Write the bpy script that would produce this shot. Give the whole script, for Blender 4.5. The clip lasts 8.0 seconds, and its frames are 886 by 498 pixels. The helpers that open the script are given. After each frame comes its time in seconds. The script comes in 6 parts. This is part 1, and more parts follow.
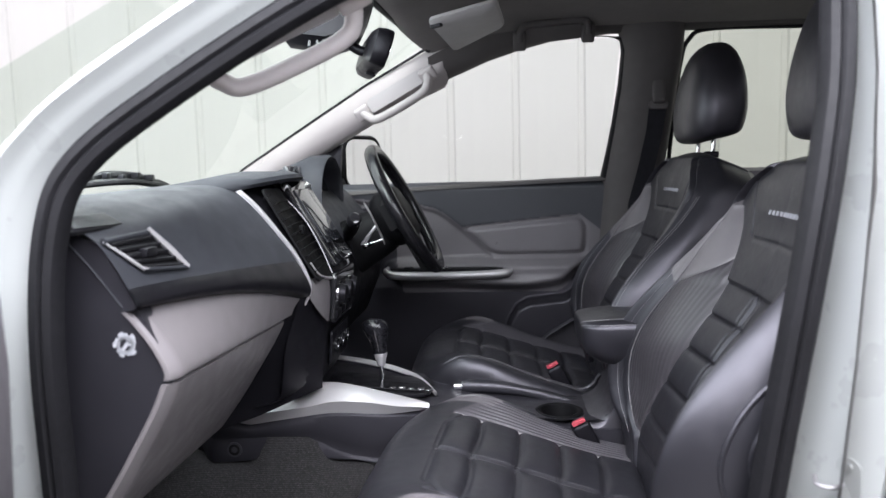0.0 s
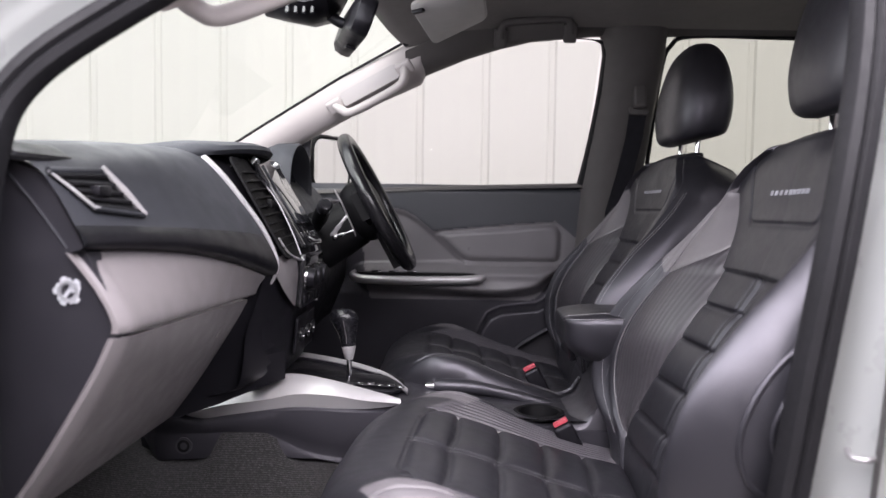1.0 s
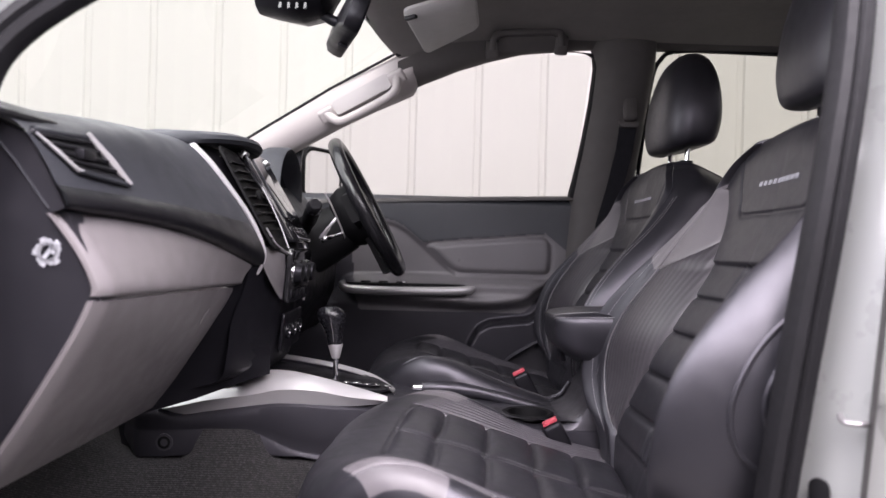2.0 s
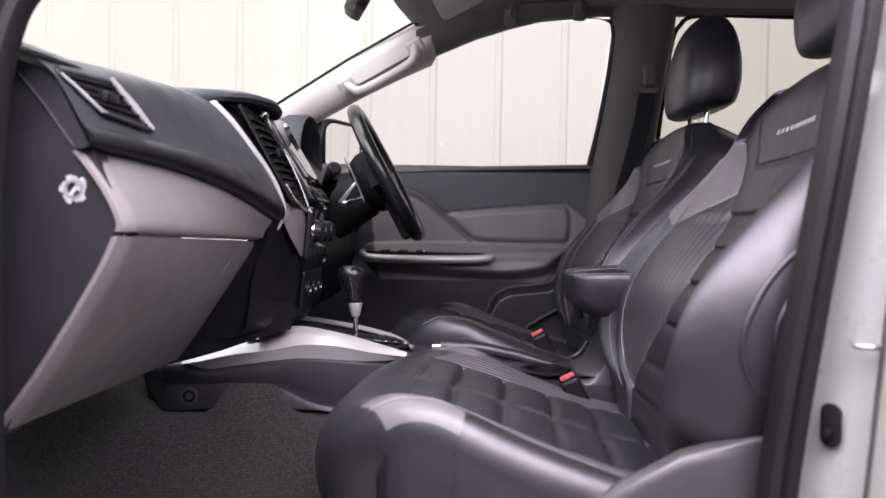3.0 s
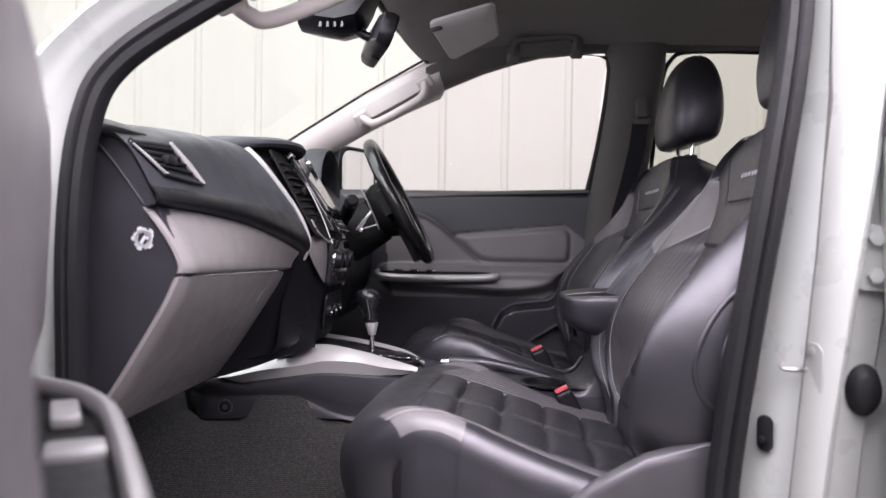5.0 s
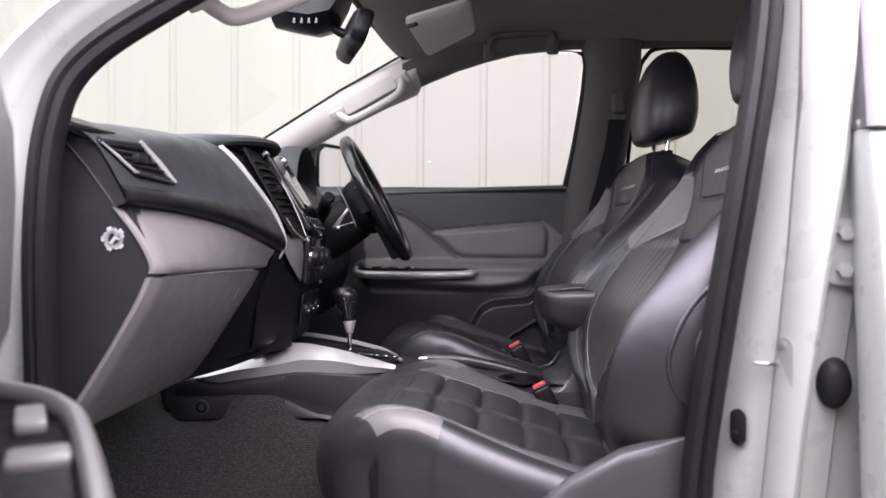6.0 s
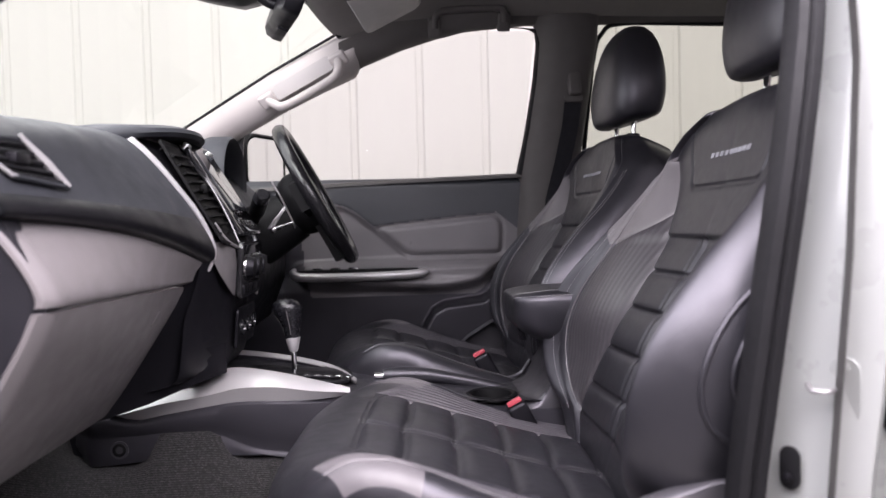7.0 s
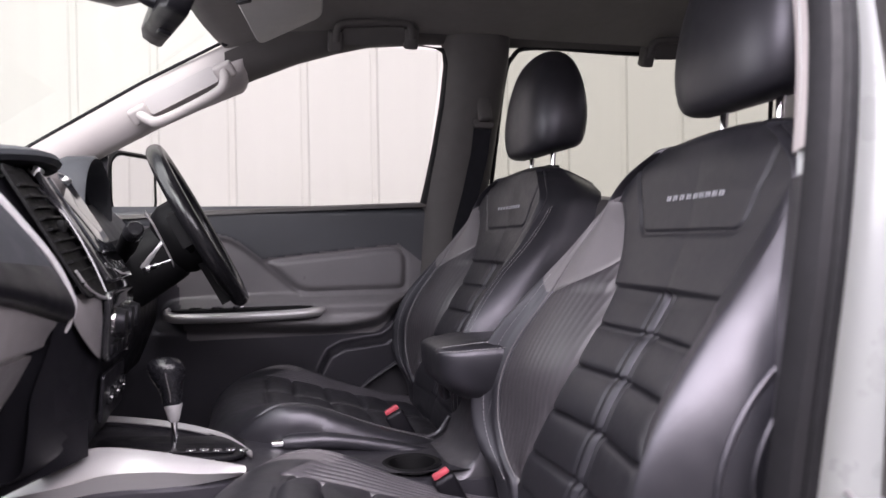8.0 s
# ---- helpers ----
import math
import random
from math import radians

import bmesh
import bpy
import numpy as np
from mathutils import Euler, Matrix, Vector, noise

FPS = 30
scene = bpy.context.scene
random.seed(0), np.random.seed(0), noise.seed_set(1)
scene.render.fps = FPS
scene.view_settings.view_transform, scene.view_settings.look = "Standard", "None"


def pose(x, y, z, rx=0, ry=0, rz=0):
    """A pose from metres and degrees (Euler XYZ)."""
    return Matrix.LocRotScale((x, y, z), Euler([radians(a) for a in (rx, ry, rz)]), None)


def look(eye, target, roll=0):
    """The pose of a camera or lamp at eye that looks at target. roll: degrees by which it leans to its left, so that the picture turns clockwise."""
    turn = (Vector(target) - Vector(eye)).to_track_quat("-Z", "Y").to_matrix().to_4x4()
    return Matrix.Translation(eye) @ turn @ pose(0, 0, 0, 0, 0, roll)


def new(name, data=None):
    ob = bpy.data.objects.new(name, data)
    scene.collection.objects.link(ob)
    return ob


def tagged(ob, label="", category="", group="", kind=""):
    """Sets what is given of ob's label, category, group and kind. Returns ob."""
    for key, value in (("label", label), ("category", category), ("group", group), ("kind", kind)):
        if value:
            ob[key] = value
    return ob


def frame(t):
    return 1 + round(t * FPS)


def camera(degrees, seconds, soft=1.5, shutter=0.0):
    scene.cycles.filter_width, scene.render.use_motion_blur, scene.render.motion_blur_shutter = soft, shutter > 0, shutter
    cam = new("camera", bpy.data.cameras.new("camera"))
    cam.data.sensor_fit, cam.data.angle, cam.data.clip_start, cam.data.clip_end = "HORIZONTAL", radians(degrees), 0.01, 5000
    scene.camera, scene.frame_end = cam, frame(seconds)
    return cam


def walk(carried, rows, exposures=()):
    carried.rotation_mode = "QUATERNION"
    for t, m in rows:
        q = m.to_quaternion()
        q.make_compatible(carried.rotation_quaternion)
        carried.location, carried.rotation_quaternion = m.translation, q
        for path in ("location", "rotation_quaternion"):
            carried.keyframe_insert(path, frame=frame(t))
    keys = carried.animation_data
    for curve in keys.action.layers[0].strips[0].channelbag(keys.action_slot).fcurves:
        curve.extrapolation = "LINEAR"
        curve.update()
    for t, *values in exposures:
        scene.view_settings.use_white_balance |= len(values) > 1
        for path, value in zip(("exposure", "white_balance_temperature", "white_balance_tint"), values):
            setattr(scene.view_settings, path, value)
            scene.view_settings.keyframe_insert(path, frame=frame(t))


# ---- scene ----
cam = camera(62.2, 8.0, soft=1.5)
cam.data.dof.use_dof = True
cam.data.dof.focus_distance = 1.45
cam.data.dof.aperture_fstop = 4.2
PATH = [
    (0, (-0.437, -1.48, 1.407), (-0.581, 0.503, 1.195), -1.4),
    (0.5, (-0.456, -1.44, 1.371), (-0.541, 0.548, 1.171), -0.9),
    (1, (-0.483, -1.401, 1.299), (-0.508, 0.596, 1.192), 0.8),
    (1.2, (-0.497, -1.399, 1.281), (-0.489, 0.6, 1.232), 1.4),
    (2.3, (-0.473, -1.393, 1.203), (-0.49, 0.607, 1.198), 1.4),
    (2.5, (-0.474, -1.395, 1.188), (-0.503, 0.605, 1.172), 1.3),
    (3, (-0.467, -1.407, 1.168), (-0.532, 0.592, 1.131), 1.1),
    (3.5, (-0.46, -1.441, 1.181), (-0.548, 0.557, 1.146), 1.0),
    (4, (-0.456, -1.487, 1.202), (-0.558, 0.51, 1.175), 0.9),
    (5.5, (-0.449, -1.58, 1.211), (-0.536, 0.418, 1.192), 0.8),
    (6, (-0.445, -1.563, 1.213), (-0.49, 0.436, 1.183), 0.4),
    (6.5, (-0.448, -1.473, 1.222), (-0.443, 0.526, 1.175), 0.0),
    (7, (-0.497, -1.374, 1.236), (-0.351, 0.619, 1.171), -1.4),
    (7.5, (-0.536, -1.283, 1.255), (-0.195, 0.687, 1.185), -1.5),
    (8, (-0.55, -1.189, 1.28), (-0.06, 0.75, 1.254), -0.9),
]
walk(cam, [(t, look(eye, target, roll)) for t, eye, target, roll in PATH], [(0.0, 0.58, 6120, 14), (0.5, 0.62, 6200, 15), (1.0, 0.65, 6420, 21), (2.5, 0.68, 6480, 24), (4.0, 0.76, 6480, 24), (5.5, 0.64, 6480, 22), (8.0, 0.70, 6480, 24)])

# ---- world and light ----
world = bpy.data.worlds.new("overcast_sky")
scene.world = world
world.use_nodes = True
_wn = world.node_tree.nodes
_sky = _wn.new("ShaderNodeTexSky")
_sky.sky_type = 'NISHITA'
_sky.sun_disc = False
_sky.sun_elevation = radians(55)
_sky.sun_rotation = radians(170)
_sky.dust_density = 4.0
_sky.air_density = 0.6
_sky.ozone_density = 0.4
_hsv = _wn.new("ShaderNodeHueSaturation")
_hsv.inputs["Saturation"].default_value = 0.25
world.node_tree.links.new(_sky.outputs[0], _hsv.inputs["Color"])
world.node_tree.links.new(_hsv.outputs[0], _wn["Background"].inputs[0])
_wn["Background"].inputs[1].default_value = 0.22
sun_data = bpy.data.lights.new("sun", 'SUN')
sun_data.energy = 1.5
sun_data.angle = radians(80)
sun_data.color = (1.0, 0.97, 0.93)
sun = new("sun", sun_data)
sun.matrix_world = look((0.6, -4.2, 7.0), (0, 0, 1))

# fill lamps added by the open doorway and the windscreen to brighten the cab
def fill_panel(name, eye, target, sx, sy, watts):
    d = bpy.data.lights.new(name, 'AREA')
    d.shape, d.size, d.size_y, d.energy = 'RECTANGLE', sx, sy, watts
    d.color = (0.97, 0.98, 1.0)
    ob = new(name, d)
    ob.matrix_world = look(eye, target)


fill_panel("doorway_fill", (-0.50, -0.96, 1.86), (-0.36, -0.10, 0.90), 1.80, 0.75, 23.0)
fill_panel("windscreen_fill", (-1.12, 0.0, 1.66), (-0.35, 0.0, 0.9), 0.6, 1.15, 6.0)

# ---- helpers of this scene ----
def lerp(a, b, t):
    return a + (b - a) * t


def sm(a, b, x):
    t = min(1.0, max(0.0, (x - a) / (b - a)))
    return t * t * (3 - 2 * t)


def curve_at(keys, x):
    """Piecewise smooth value at x from (x, value...) keys."""
    if x <= keys[0][0]:
        return keys[0][1:] if len(keys[0]) > 2 else keys[0][1]
    for a, b in zip(keys, keys[1:]):
        if x <= b[0]:
            t = (x - a[0]) / (b[0] - a[0])
            v = tuple(lerp(p, q, t) for p, q in zip(a[1:], b[1:]))
            return v if len(v) > 1 else v[0]
    return keys[-1][1:] if len(keys[-1]) > 2 else keys[-1][1]


def spline(pts, n=6, closed=False):
    """Catmull-Rom through pts, n steps a stretch."""
    pts = [Vector(p) for p in pts]
    out, m = [], len(pts)
    for i in range(m if closed else m - 1):
        if closed:
            a, b, c, d = pts[i - 1], pts[i], pts[(i + 1) % m], pts[(i + 2) % m]
        else:
            b, c = pts[i], pts[i + 1]
            a = pts[i - 1] if i else b * 2 - c
            d = pts[i + 2] if i + 2 < m else c * 2 - b
        for k in range(n):
            t = k / n
            out.append(0.5 * (2 * b + (c - a) * t + (2 * a - 5 * b + 4 * c - d) * t * t + (3 * b - a - 3 * c + d) * t ** 3))
    if not closed:
        out.append(pts[-1])
    return out


def link(name, verts, faces, material, parent=None, label="", smooth=True):
    me = bpy.data.meshes.new(name)
    me.from_pydata([tuple(v) for v in verts], [], faces)
    me.materials.append(material)
    if smooth:
        me.polygons.foreach_set("use_smooth", [True] * len(me.polygons))
    me.update()
    ob = new(name, me)
    ob.parent = parent
    if label:
        ob["label"] = label
    return ob


def part(name, bm, material, parent=None, label="", smooth=True, angle=40):
    bmesh.ops.recalc_face_normals(bm, faces=bm.faces)
    me = bpy.data.meshes.new(name)
    bm.to_mesh(me)
    bm.free()
    me.materials.append(material)
    if smooth:
        me.polygons.foreach_set("use_smooth", [True] * len(me.polygons))
        me.set_sharp_from_angle(angle=radians(angle))
    ob = new(name, me)
    ob.parent = parent
    if label:
        ob["label"] = label
    return ob


def thing(name, label, category, group="", kind="", at=(0, 0, 0)):
    ob = new(name)
    ob.location = at
    ob.empty_display_size = 0.05
    return tagged(ob, label, category, group, kind)


def loft(rings, closed=True, caps=True):
    """A bmesh skin over rings of equal length."""
    bm = bmesh.new()
    rows = [[bm.verts.new(tuple(p)) for p in r] for r in rings]
    n = len(rows[0])
    for a, b in zip(rows, rows[1:]):
        for i in range(n if closed else n - 1):
            j = (i + 1) % n
            bm.faces.new((a[i], a[j], b[j], b[i]))
    if caps and closed:
        bm.faces.new(rows[0])
        bm.faces.new(rows[-1][::-1])
    return bm


def tube(pts, r, sides=8, flat=1.0, caps=True):
    """A round bar along pts; r may be a list."""
    pts = [Vector(p) for p in pts]
    rings, up = [], Vector((0.13, 0.31, 0.94))
    for i, p in enumerate(pts):
        t = (pts[min(i + 1, len(pts) - 1)] - pts[max(i - 1, 0)]).normalized()
        a = (up - t * up.dot(t))
        a = a.normalized() if a.length > 1e-4 else t.orthogonal().normalized()
        up = a
        b = t.cross(a)
        rr = r[i] if isinstance(r, (list, tuple)) else r
        rings.append([p + a * rr * math.cos(k * math.tau / sides) + b * rr * flat * math.sin(k * math.tau / sides) for k in range(sides)])
    return loft(rings, caps=caps)


def sweep(path, shape, outs, closed=False):
    """A profile of (o, y) pairs carried along path; outs gives each point's outward way."""
    rings = [[Vector(p) + Vector(o) * a + Vector((0, b, 0)) for a, b in shape] for p, o in zip(path, outs)]
    return loft(rings, closed=closed, caps=closed)


def block(sx, sy, sz, bevel=0.004, seg=3, m=None):
    bm = bmesh.new()
    bmesh.ops.create_cube(bm, size=1, matrix=Matrix.Diagonal((sx, sy, sz, 1)))
    bmesh.ops.bevel(bm, geom=bm.edges[:], offset=bevel, segments=seg, profile=0.6, affect='EDGES')
    if m is not None:
        bm.transform(m)
    return bm


def prism(outline, depth, bevel=0.003, seg=2, m=None):
    """A flat plate: outline in the xy plane, thickness along z, rounded rims."""
    bm = bmesh.new()
    a = [bm.verts.new((p[0], p[1], 0)) for p in outline]
    f = bm.faces.new(a)
    r = bmesh.ops.extrude_face_region(bm, geom=[f])
    bmesh.ops.translate(bm, verts=[v for v in r["geom"] if isinstance(v, bmesh.types.BMVert)], vec=(0, 0, depth))
    if bevel:
        rim = [e for e in bm.edges if abs(e.verts[0].co.z - e.verts[1].co.z) < 1e-7]
        bmesh.ops.bevel(bm, geom=rim, offset=bevel, segments=seg, profile=0.6, affect='EDGES')
    if m is not None:
        bm.transform(m)
    return bm


def lathe(profile, sides=32, m=None):
    bm = loft([[(r * math.cos(k * math.tau / sides), r * math.sin(k * math.tau / sides), z) for k in range(sides)] for r, z in profile])
    if m is not None:
        bm.transform(m)
    return bm


def open_lathe(profile, sides=32, m=None):
    bm = loft([[(r * math.cos(k * math.tau / sides), r * math.sin(k * math.tau / sides), z) for k in range(sides)] for r, z in profile], caps=False)
    if m is not None:
        bm.transform(m)
    return bm


def round_rect(w, h, r, n=5):
    out = []
    for cx, cy, a0 in ((w / 2 - r, h / 2 - r, 0), (-w / 2 + r, h / 2 - r, 90), (-w / 2 + r, -h / 2 + r, 180), (w / 2 - r, -h / 2 + r, 270)):
        for k in range(n + 1):
            a = radians(a0 + 90 * k / n)
            out.append((cx + r * math.cos(a), cy + r * math.sin(a)))
    return out


def frame_axes(origin, xa, ya):
    """A matrix whose x and y run along xa and ya."""
    xa = Vector(xa).normalized()
    ya = Vector(ya)
    ya = (ya - xa * ya.dot(xa)).normalized()
    za = xa.cross(ya)
    m = Matrix((xa, ya, za)).transposed().to_4x4()
    m.translation = origin
    return m


def grid_zones(P, zone):
    """Splits a grid of points into one mesh a zone."""
    made = {}
    for j in range(len(P) - 1):
        for i in range(len(P[0]) - 1):
            made.setdefault(zone(i, j), []).append((i, j))
    out = {}
    for key, cells in made.items():
        idx, verts, faces = {}, [], []
        for i, j in cells:
            f = []
            for a, b in ((i, j), (i + 1, j), (i + 1, j + 1), (i, j + 1)):
                if (a, b) not in idx:
                    idx[(a, b)] = len(verts)
                    verts.append(P[b][a])
                f.append(idx[(a, b)])
            faces.append(f)
        out[key] = (verts, faces)
    return out


def stitches(pts, length=0.004, gap=0.0022, r=0.00045):
    """Thread along a line, as separate short stitches."""
    bm = bmesh.new()
    pts = [Vector(p) for p in pts]
    d, nxt = 0.0, 0.0
    for a, b in zip(pts, pts[1:]):
        seg = (b - a).length
        if seg < 1e-6:
            continue
        w = (b - a) / seg
        while nxt < d + seg:
            p = a + w * (nxt - d)
            side = w.orthogonal().normalized()
            up = w.cross(side)
            e = p + w * length
            q = [[c + side * r * math.cos(k * math.tau / 4) + up * r * math.sin(k * math.tau / 4) for k in range(4)] for c in (p, p + w * length * 0.5, e)]
            rows = [[bm.verts.new(v) for v in ring] for ring in q]
            for u, v in zip(rows, rows[1:]):
                for k in range(4):
                    bm.faces.new((u[k], u[(k + 1) % 4], v[(k + 1) % 4], v[k]))
            nxt += length + gap
        d += seg
    return bm


# ---- materials ----
def material(name, color, rough=0.5, metal=0.0, var=0.15, scale=6.0, grain=0.0, grain_scale=400.0, coat=0.0, spec=0.5, kind="noise", rough_var=0.1, tint=None, gloss_tint=None):
    m = bpy.data.materials.new(name)
    m.use_nodes = True
    nt = m.node_tree
    b = nt.nodes["Principled BSDF"]
    L = nt.links.new
    tc = nt.nodes.new("ShaderNodeTexCoord")
    big = nt.nodes.new("ShaderNodeTexNoise")
    big.inputs["Scale"].default_value = scale
    big.inputs["Detail"].default_value = 6
    L(tc.outputs["Object"], big.inputs["Vector"])
    mix = nt.nodes.new("ShaderNodeMix")
    mix.data_type = 'RGBA'
    c2 = tint or tuple(c * (1 - var) for c in color)
    c1 = tuple(min(1.0, c * (1 + var * 0.6)) for c in color)
    mix.inputs[6].default_value = (*c1, 1)
    mix.inputs[7].default_value = (*c2, 1)
    ramp = nt.nodes.new("ShaderNodeMapRange")
    ramp.inputs[1].default_value = 0.3
    ramp.inputs[2].default_value = 0.7
    L(big.outputs[0], ramp.inputs[0])
    L(ramp.outputs[0], mix.inputs[0])
    L(mix.outputs[2], b.inputs["Base Color"])
    rr = nt.nodes.new("ShaderNodeMapRange")
    rr.inputs[1].default_value, rr.inputs[2].default_value = 0.25, 0.75
    rr.inputs[3].default_value, rr.inputs[4].default_value = max(0.02, rough - rough_var), min(1, rough + rough_var)
    fine = nt.nodes.new("ShaderNodeTexNoise")
    fine.inputs["Scale"].default_value = scale * 7
    fine.inputs["Detail"].default_value = 5
    L(tc.outputs["Object"], fine.inputs["Vector"])
    L(fine.outputs[0], rr.inputs[0])
    L(rr.outputs[0], b.inputs["Roughness"])
    b.inputs["Metallic"].default_value = metal
    b.inputs["Specular IOR Level"].default_value = spec
    if gloss_tint:
        b.inputs["Specular Tint"].default_value = (*gloss_tint, 1)
    b.inputs["Coat Weight"].default_value = coat
    b.inputs["Coat Roughness"].default_value = 0.08
    if grain:
        bump = nt.nodes.new("ShaderNodeBump")
        bump.inputs["Strength"].default_value = grain
        bump.inputs["Distance"].default_value = 0.001
        if kind == "leather":
            g = nt.nodes.new("ShaderNodeTexNoise")
            g.inputs["Scale"].default_value = grain_scale
            g.inputs["Detail"].default_value = 2
            L(tc.outputs["Object"], g.inputs["Vector"])
            soft = nt.nodes.new("ShaderNodeTexNoise")
            soft.inputs["Scale"].default_value = 30
            soft.inputs["Detail"].default_value = 1
            L(tc.outputs["Object"], soft.inputs["Vector"])
            add = nt.nodes.new("ShaderNodeMath")
            add.operation = 'MULTIPLY_ADD'
            add.inputs[1].default_value = 1.5
            L(soft.outputs[0], add.inputs[0])
            L(g.outputs[0], add.inputs[2])
            L(add.outputs[0], bump.inputs["Height"])
        elif kind == "ribs":
            g = nt.nodes.new("ShaderNodeTexWave")
            g.wave_type = 'BANDS'
            g.bands_direction = 'Y'
            g.inputs["Scale"].default_value = grain_scale
            g.inputs["Distortion"].default_value = 0.0
            L(tc.outputs["Object"], g.inputs["Vector"])
            L(g.outputs["Fac"], bump.inputs["Height"])
            # groove shade mixed into the colour by the same wave as the bump
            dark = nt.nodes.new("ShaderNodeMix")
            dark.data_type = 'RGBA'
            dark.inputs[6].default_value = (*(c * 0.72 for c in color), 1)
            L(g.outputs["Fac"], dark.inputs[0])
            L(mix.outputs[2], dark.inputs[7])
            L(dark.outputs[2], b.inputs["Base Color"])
        elif kind == "loops":
            # rows of woven loops, one row every few millimetres, running along the truck
            mp = nt.nodes.new("ShaderNodeMapping")
            mp.inputs["Rotation"].default_value = (radians(-45), 0, 0)
            mp.inputs["Scale"].default_value = (1.0, 1.0, 1.0)
            L(tc.outputs["Object"], mp.inputs["Vector"])
            w = nt.nodes.new("ShaderNodeTexWave")
            w.bands_direction = 'Y'
            w.inputs["Scale"].default_value = 92
            w.inputs["Distortion"].default_value = 2.2
            w.inputs["Detail"].default_value = 3
            w.inputs["Detail Scale"].default_value = 2.5
            L(mp.outputs[0], w.inputs["Vector"])
            v = nt.nodes.new("ShaderNodeTexVoronoi")
            v.inputs["Scale"].default_value = 260
            L(tc.outputs["Object"], v.inputs["Vector"])
            g = nt.nodes.new("ShaderNodeMath")
            g.operation = 'MULTIPLY_ADD'
            g.inputs[1].default_value = 0.55
            L(w.outputs["Fac"], g.inputs[0])
            L(v.outputs["Distance"], g.inputs[2])
            flip = nt.nodes.new("ShaderNodeMath")
            flip.operation = 'SUBTRACT'
            flip.inputs[0].default_value = 1.0
            L(g.outputs[0], flip.inputs[1])
            L(flip.outputs[0], bump.inputs["Height"])
            # gaps between the loops darkened, their shade put into the base colour
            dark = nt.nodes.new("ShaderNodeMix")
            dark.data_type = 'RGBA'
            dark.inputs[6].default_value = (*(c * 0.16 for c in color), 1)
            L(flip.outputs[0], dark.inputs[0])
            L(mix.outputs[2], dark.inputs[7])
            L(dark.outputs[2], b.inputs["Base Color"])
        else:
            g = nt.nodes.new("ShaderNodeTexNoise")
            g.inputs["Scale"].default_value = grain_scale
            g.inputs["Detail"].default_value = 3
            L(tc.outputs["Object"], g.inputs["Vector"])
            L(g.outputs[0], bump.inputs["Height"])
        L(bump.outputs[0], b.inputs["Normal"])
    return m


def glass(name, color, alpha, rough=0.0):
    """Thin automotive pane: mostly clear, with a mirror's share by angle."""
    m = bpy.data.materials.new(name)
    m.use_nodes = True
    nt = m.node_tree
    nt.nodes.clear()
    out = nt.nodes.new("ShaderNodeOutputMaterial")
    tr = nt.nodes.new("ShaderNodeBsdfTransparent")
    tr.inputs[0].default_value = (*color, 1)
    gl = nt.nodes.new("ShaderNodeBsdfGlossy")
    gl.inputs["Roughness"].default_value = rough
    mix = nt.nodes.new("ShaderNodeMixShader")
    fr = nt.nodes.new("ShaderNodeLayerWeight")
    fr.inputs[0].default_value = 0.5
    pw = nt.nodes.new("ShaderNodeMath")
    pw.operation = 'POWER'
    pw.inputs[1].default_value = 5.0
    mul = nt.nodes.new("ShaderNodeMath")
    mul.operation = 'MULTIPLY_ADD'
    mul.inputs[1].default_value = alpha
    mul.inputs[2].default_value = 0.03
    nt.links.new(fr.outputs["Facing"], pw.inputs[0])
    nt.links.new(pw.outputs[0], mul.inputs[0])
    nt.links.new(mul.outputs[0], mix.inputs[0])
    nt.links.new(tr.outputs[0], mix.inputs[1])
    nt.links.new(gl.outputs[0], mix.inputs[2])
    nt.links.new(mix.outputs[0], out.inputs[0])
    return m


LEATHER = material("black_leather", (0.0145, 0.0145, 0.0175), 0.4, var=0.2, scale=9, grain=0.22, grain_scale=700, kind="leather", gloss_tint=(0.93, 0.905, 1.0), spec=0.82, rough_var=0.05)
LEATHER_SMOKE = material("smoke_grey_leather", (0.12, 0.112, 0.12), 0.42, var=0.1, scale=12, grain=0.3, grain_scale=650, kind="leather")
THREAD_DARK = material("grey_thread", (0.11, 0.11, 0.113), 0.8, var=0.1, scale=200)
LEATHER_GREY = material("grey_leather", (0.155, 0.146, 0.153), 0.42, var=0.08, scale=12, grain=0.3, grain_scale=650, kind="leather")
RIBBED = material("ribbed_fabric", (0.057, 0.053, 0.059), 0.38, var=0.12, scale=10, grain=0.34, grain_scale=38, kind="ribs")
RIBBED_SEAT = material("ribbed_cushion_fabric", (0.065, 0.061, 0.069), 0.36, var=0.12, scale=10, grain=0.25, grain_scale=900)
PLASTIC = material("dark_plastic", (0.0065, 0.0063, 0.008), 0.40, var=0.2, scale=5, grain=0.25, grain_scale=900, spec=0.28, gloss_tint=(0.93, 0.905, 1.0))
CONSOLE = material("console_plastic", (0.019, 0.0185, 0.0225), 0.40, var=0.15, scale=5, grain=0.2, grain_scale=900, spec=0.6, gloss_tint=(0.93, 0.905, 1.0))
SATIN = material("satin_dark_plastic", (0.036, 0.035, 0.039), 0.36, var=0.15, scale=5, grain=0.15, grain_scale=900, spec=0.8, gloss_tint=(0.93, 0.905, 1.0))
RIMLEATHER = material("glossy_black_rim_leather", (0.008, 0.008, 0.0092), 0.24, var=0.2, scale=25, rough_var=0.04)
PAD = material("soft_dash_skin", (0.033, 0.035, 0.041), 0.6, var=0.2, scale=4, grain=0.3, grain_scale=800, spec=0.25)
GREY = material("warm_grey_plastic", (0.175, 0.161, 0.165), 0.42, var=0.08, scale=5, grain=0.2, grain_scale=900)
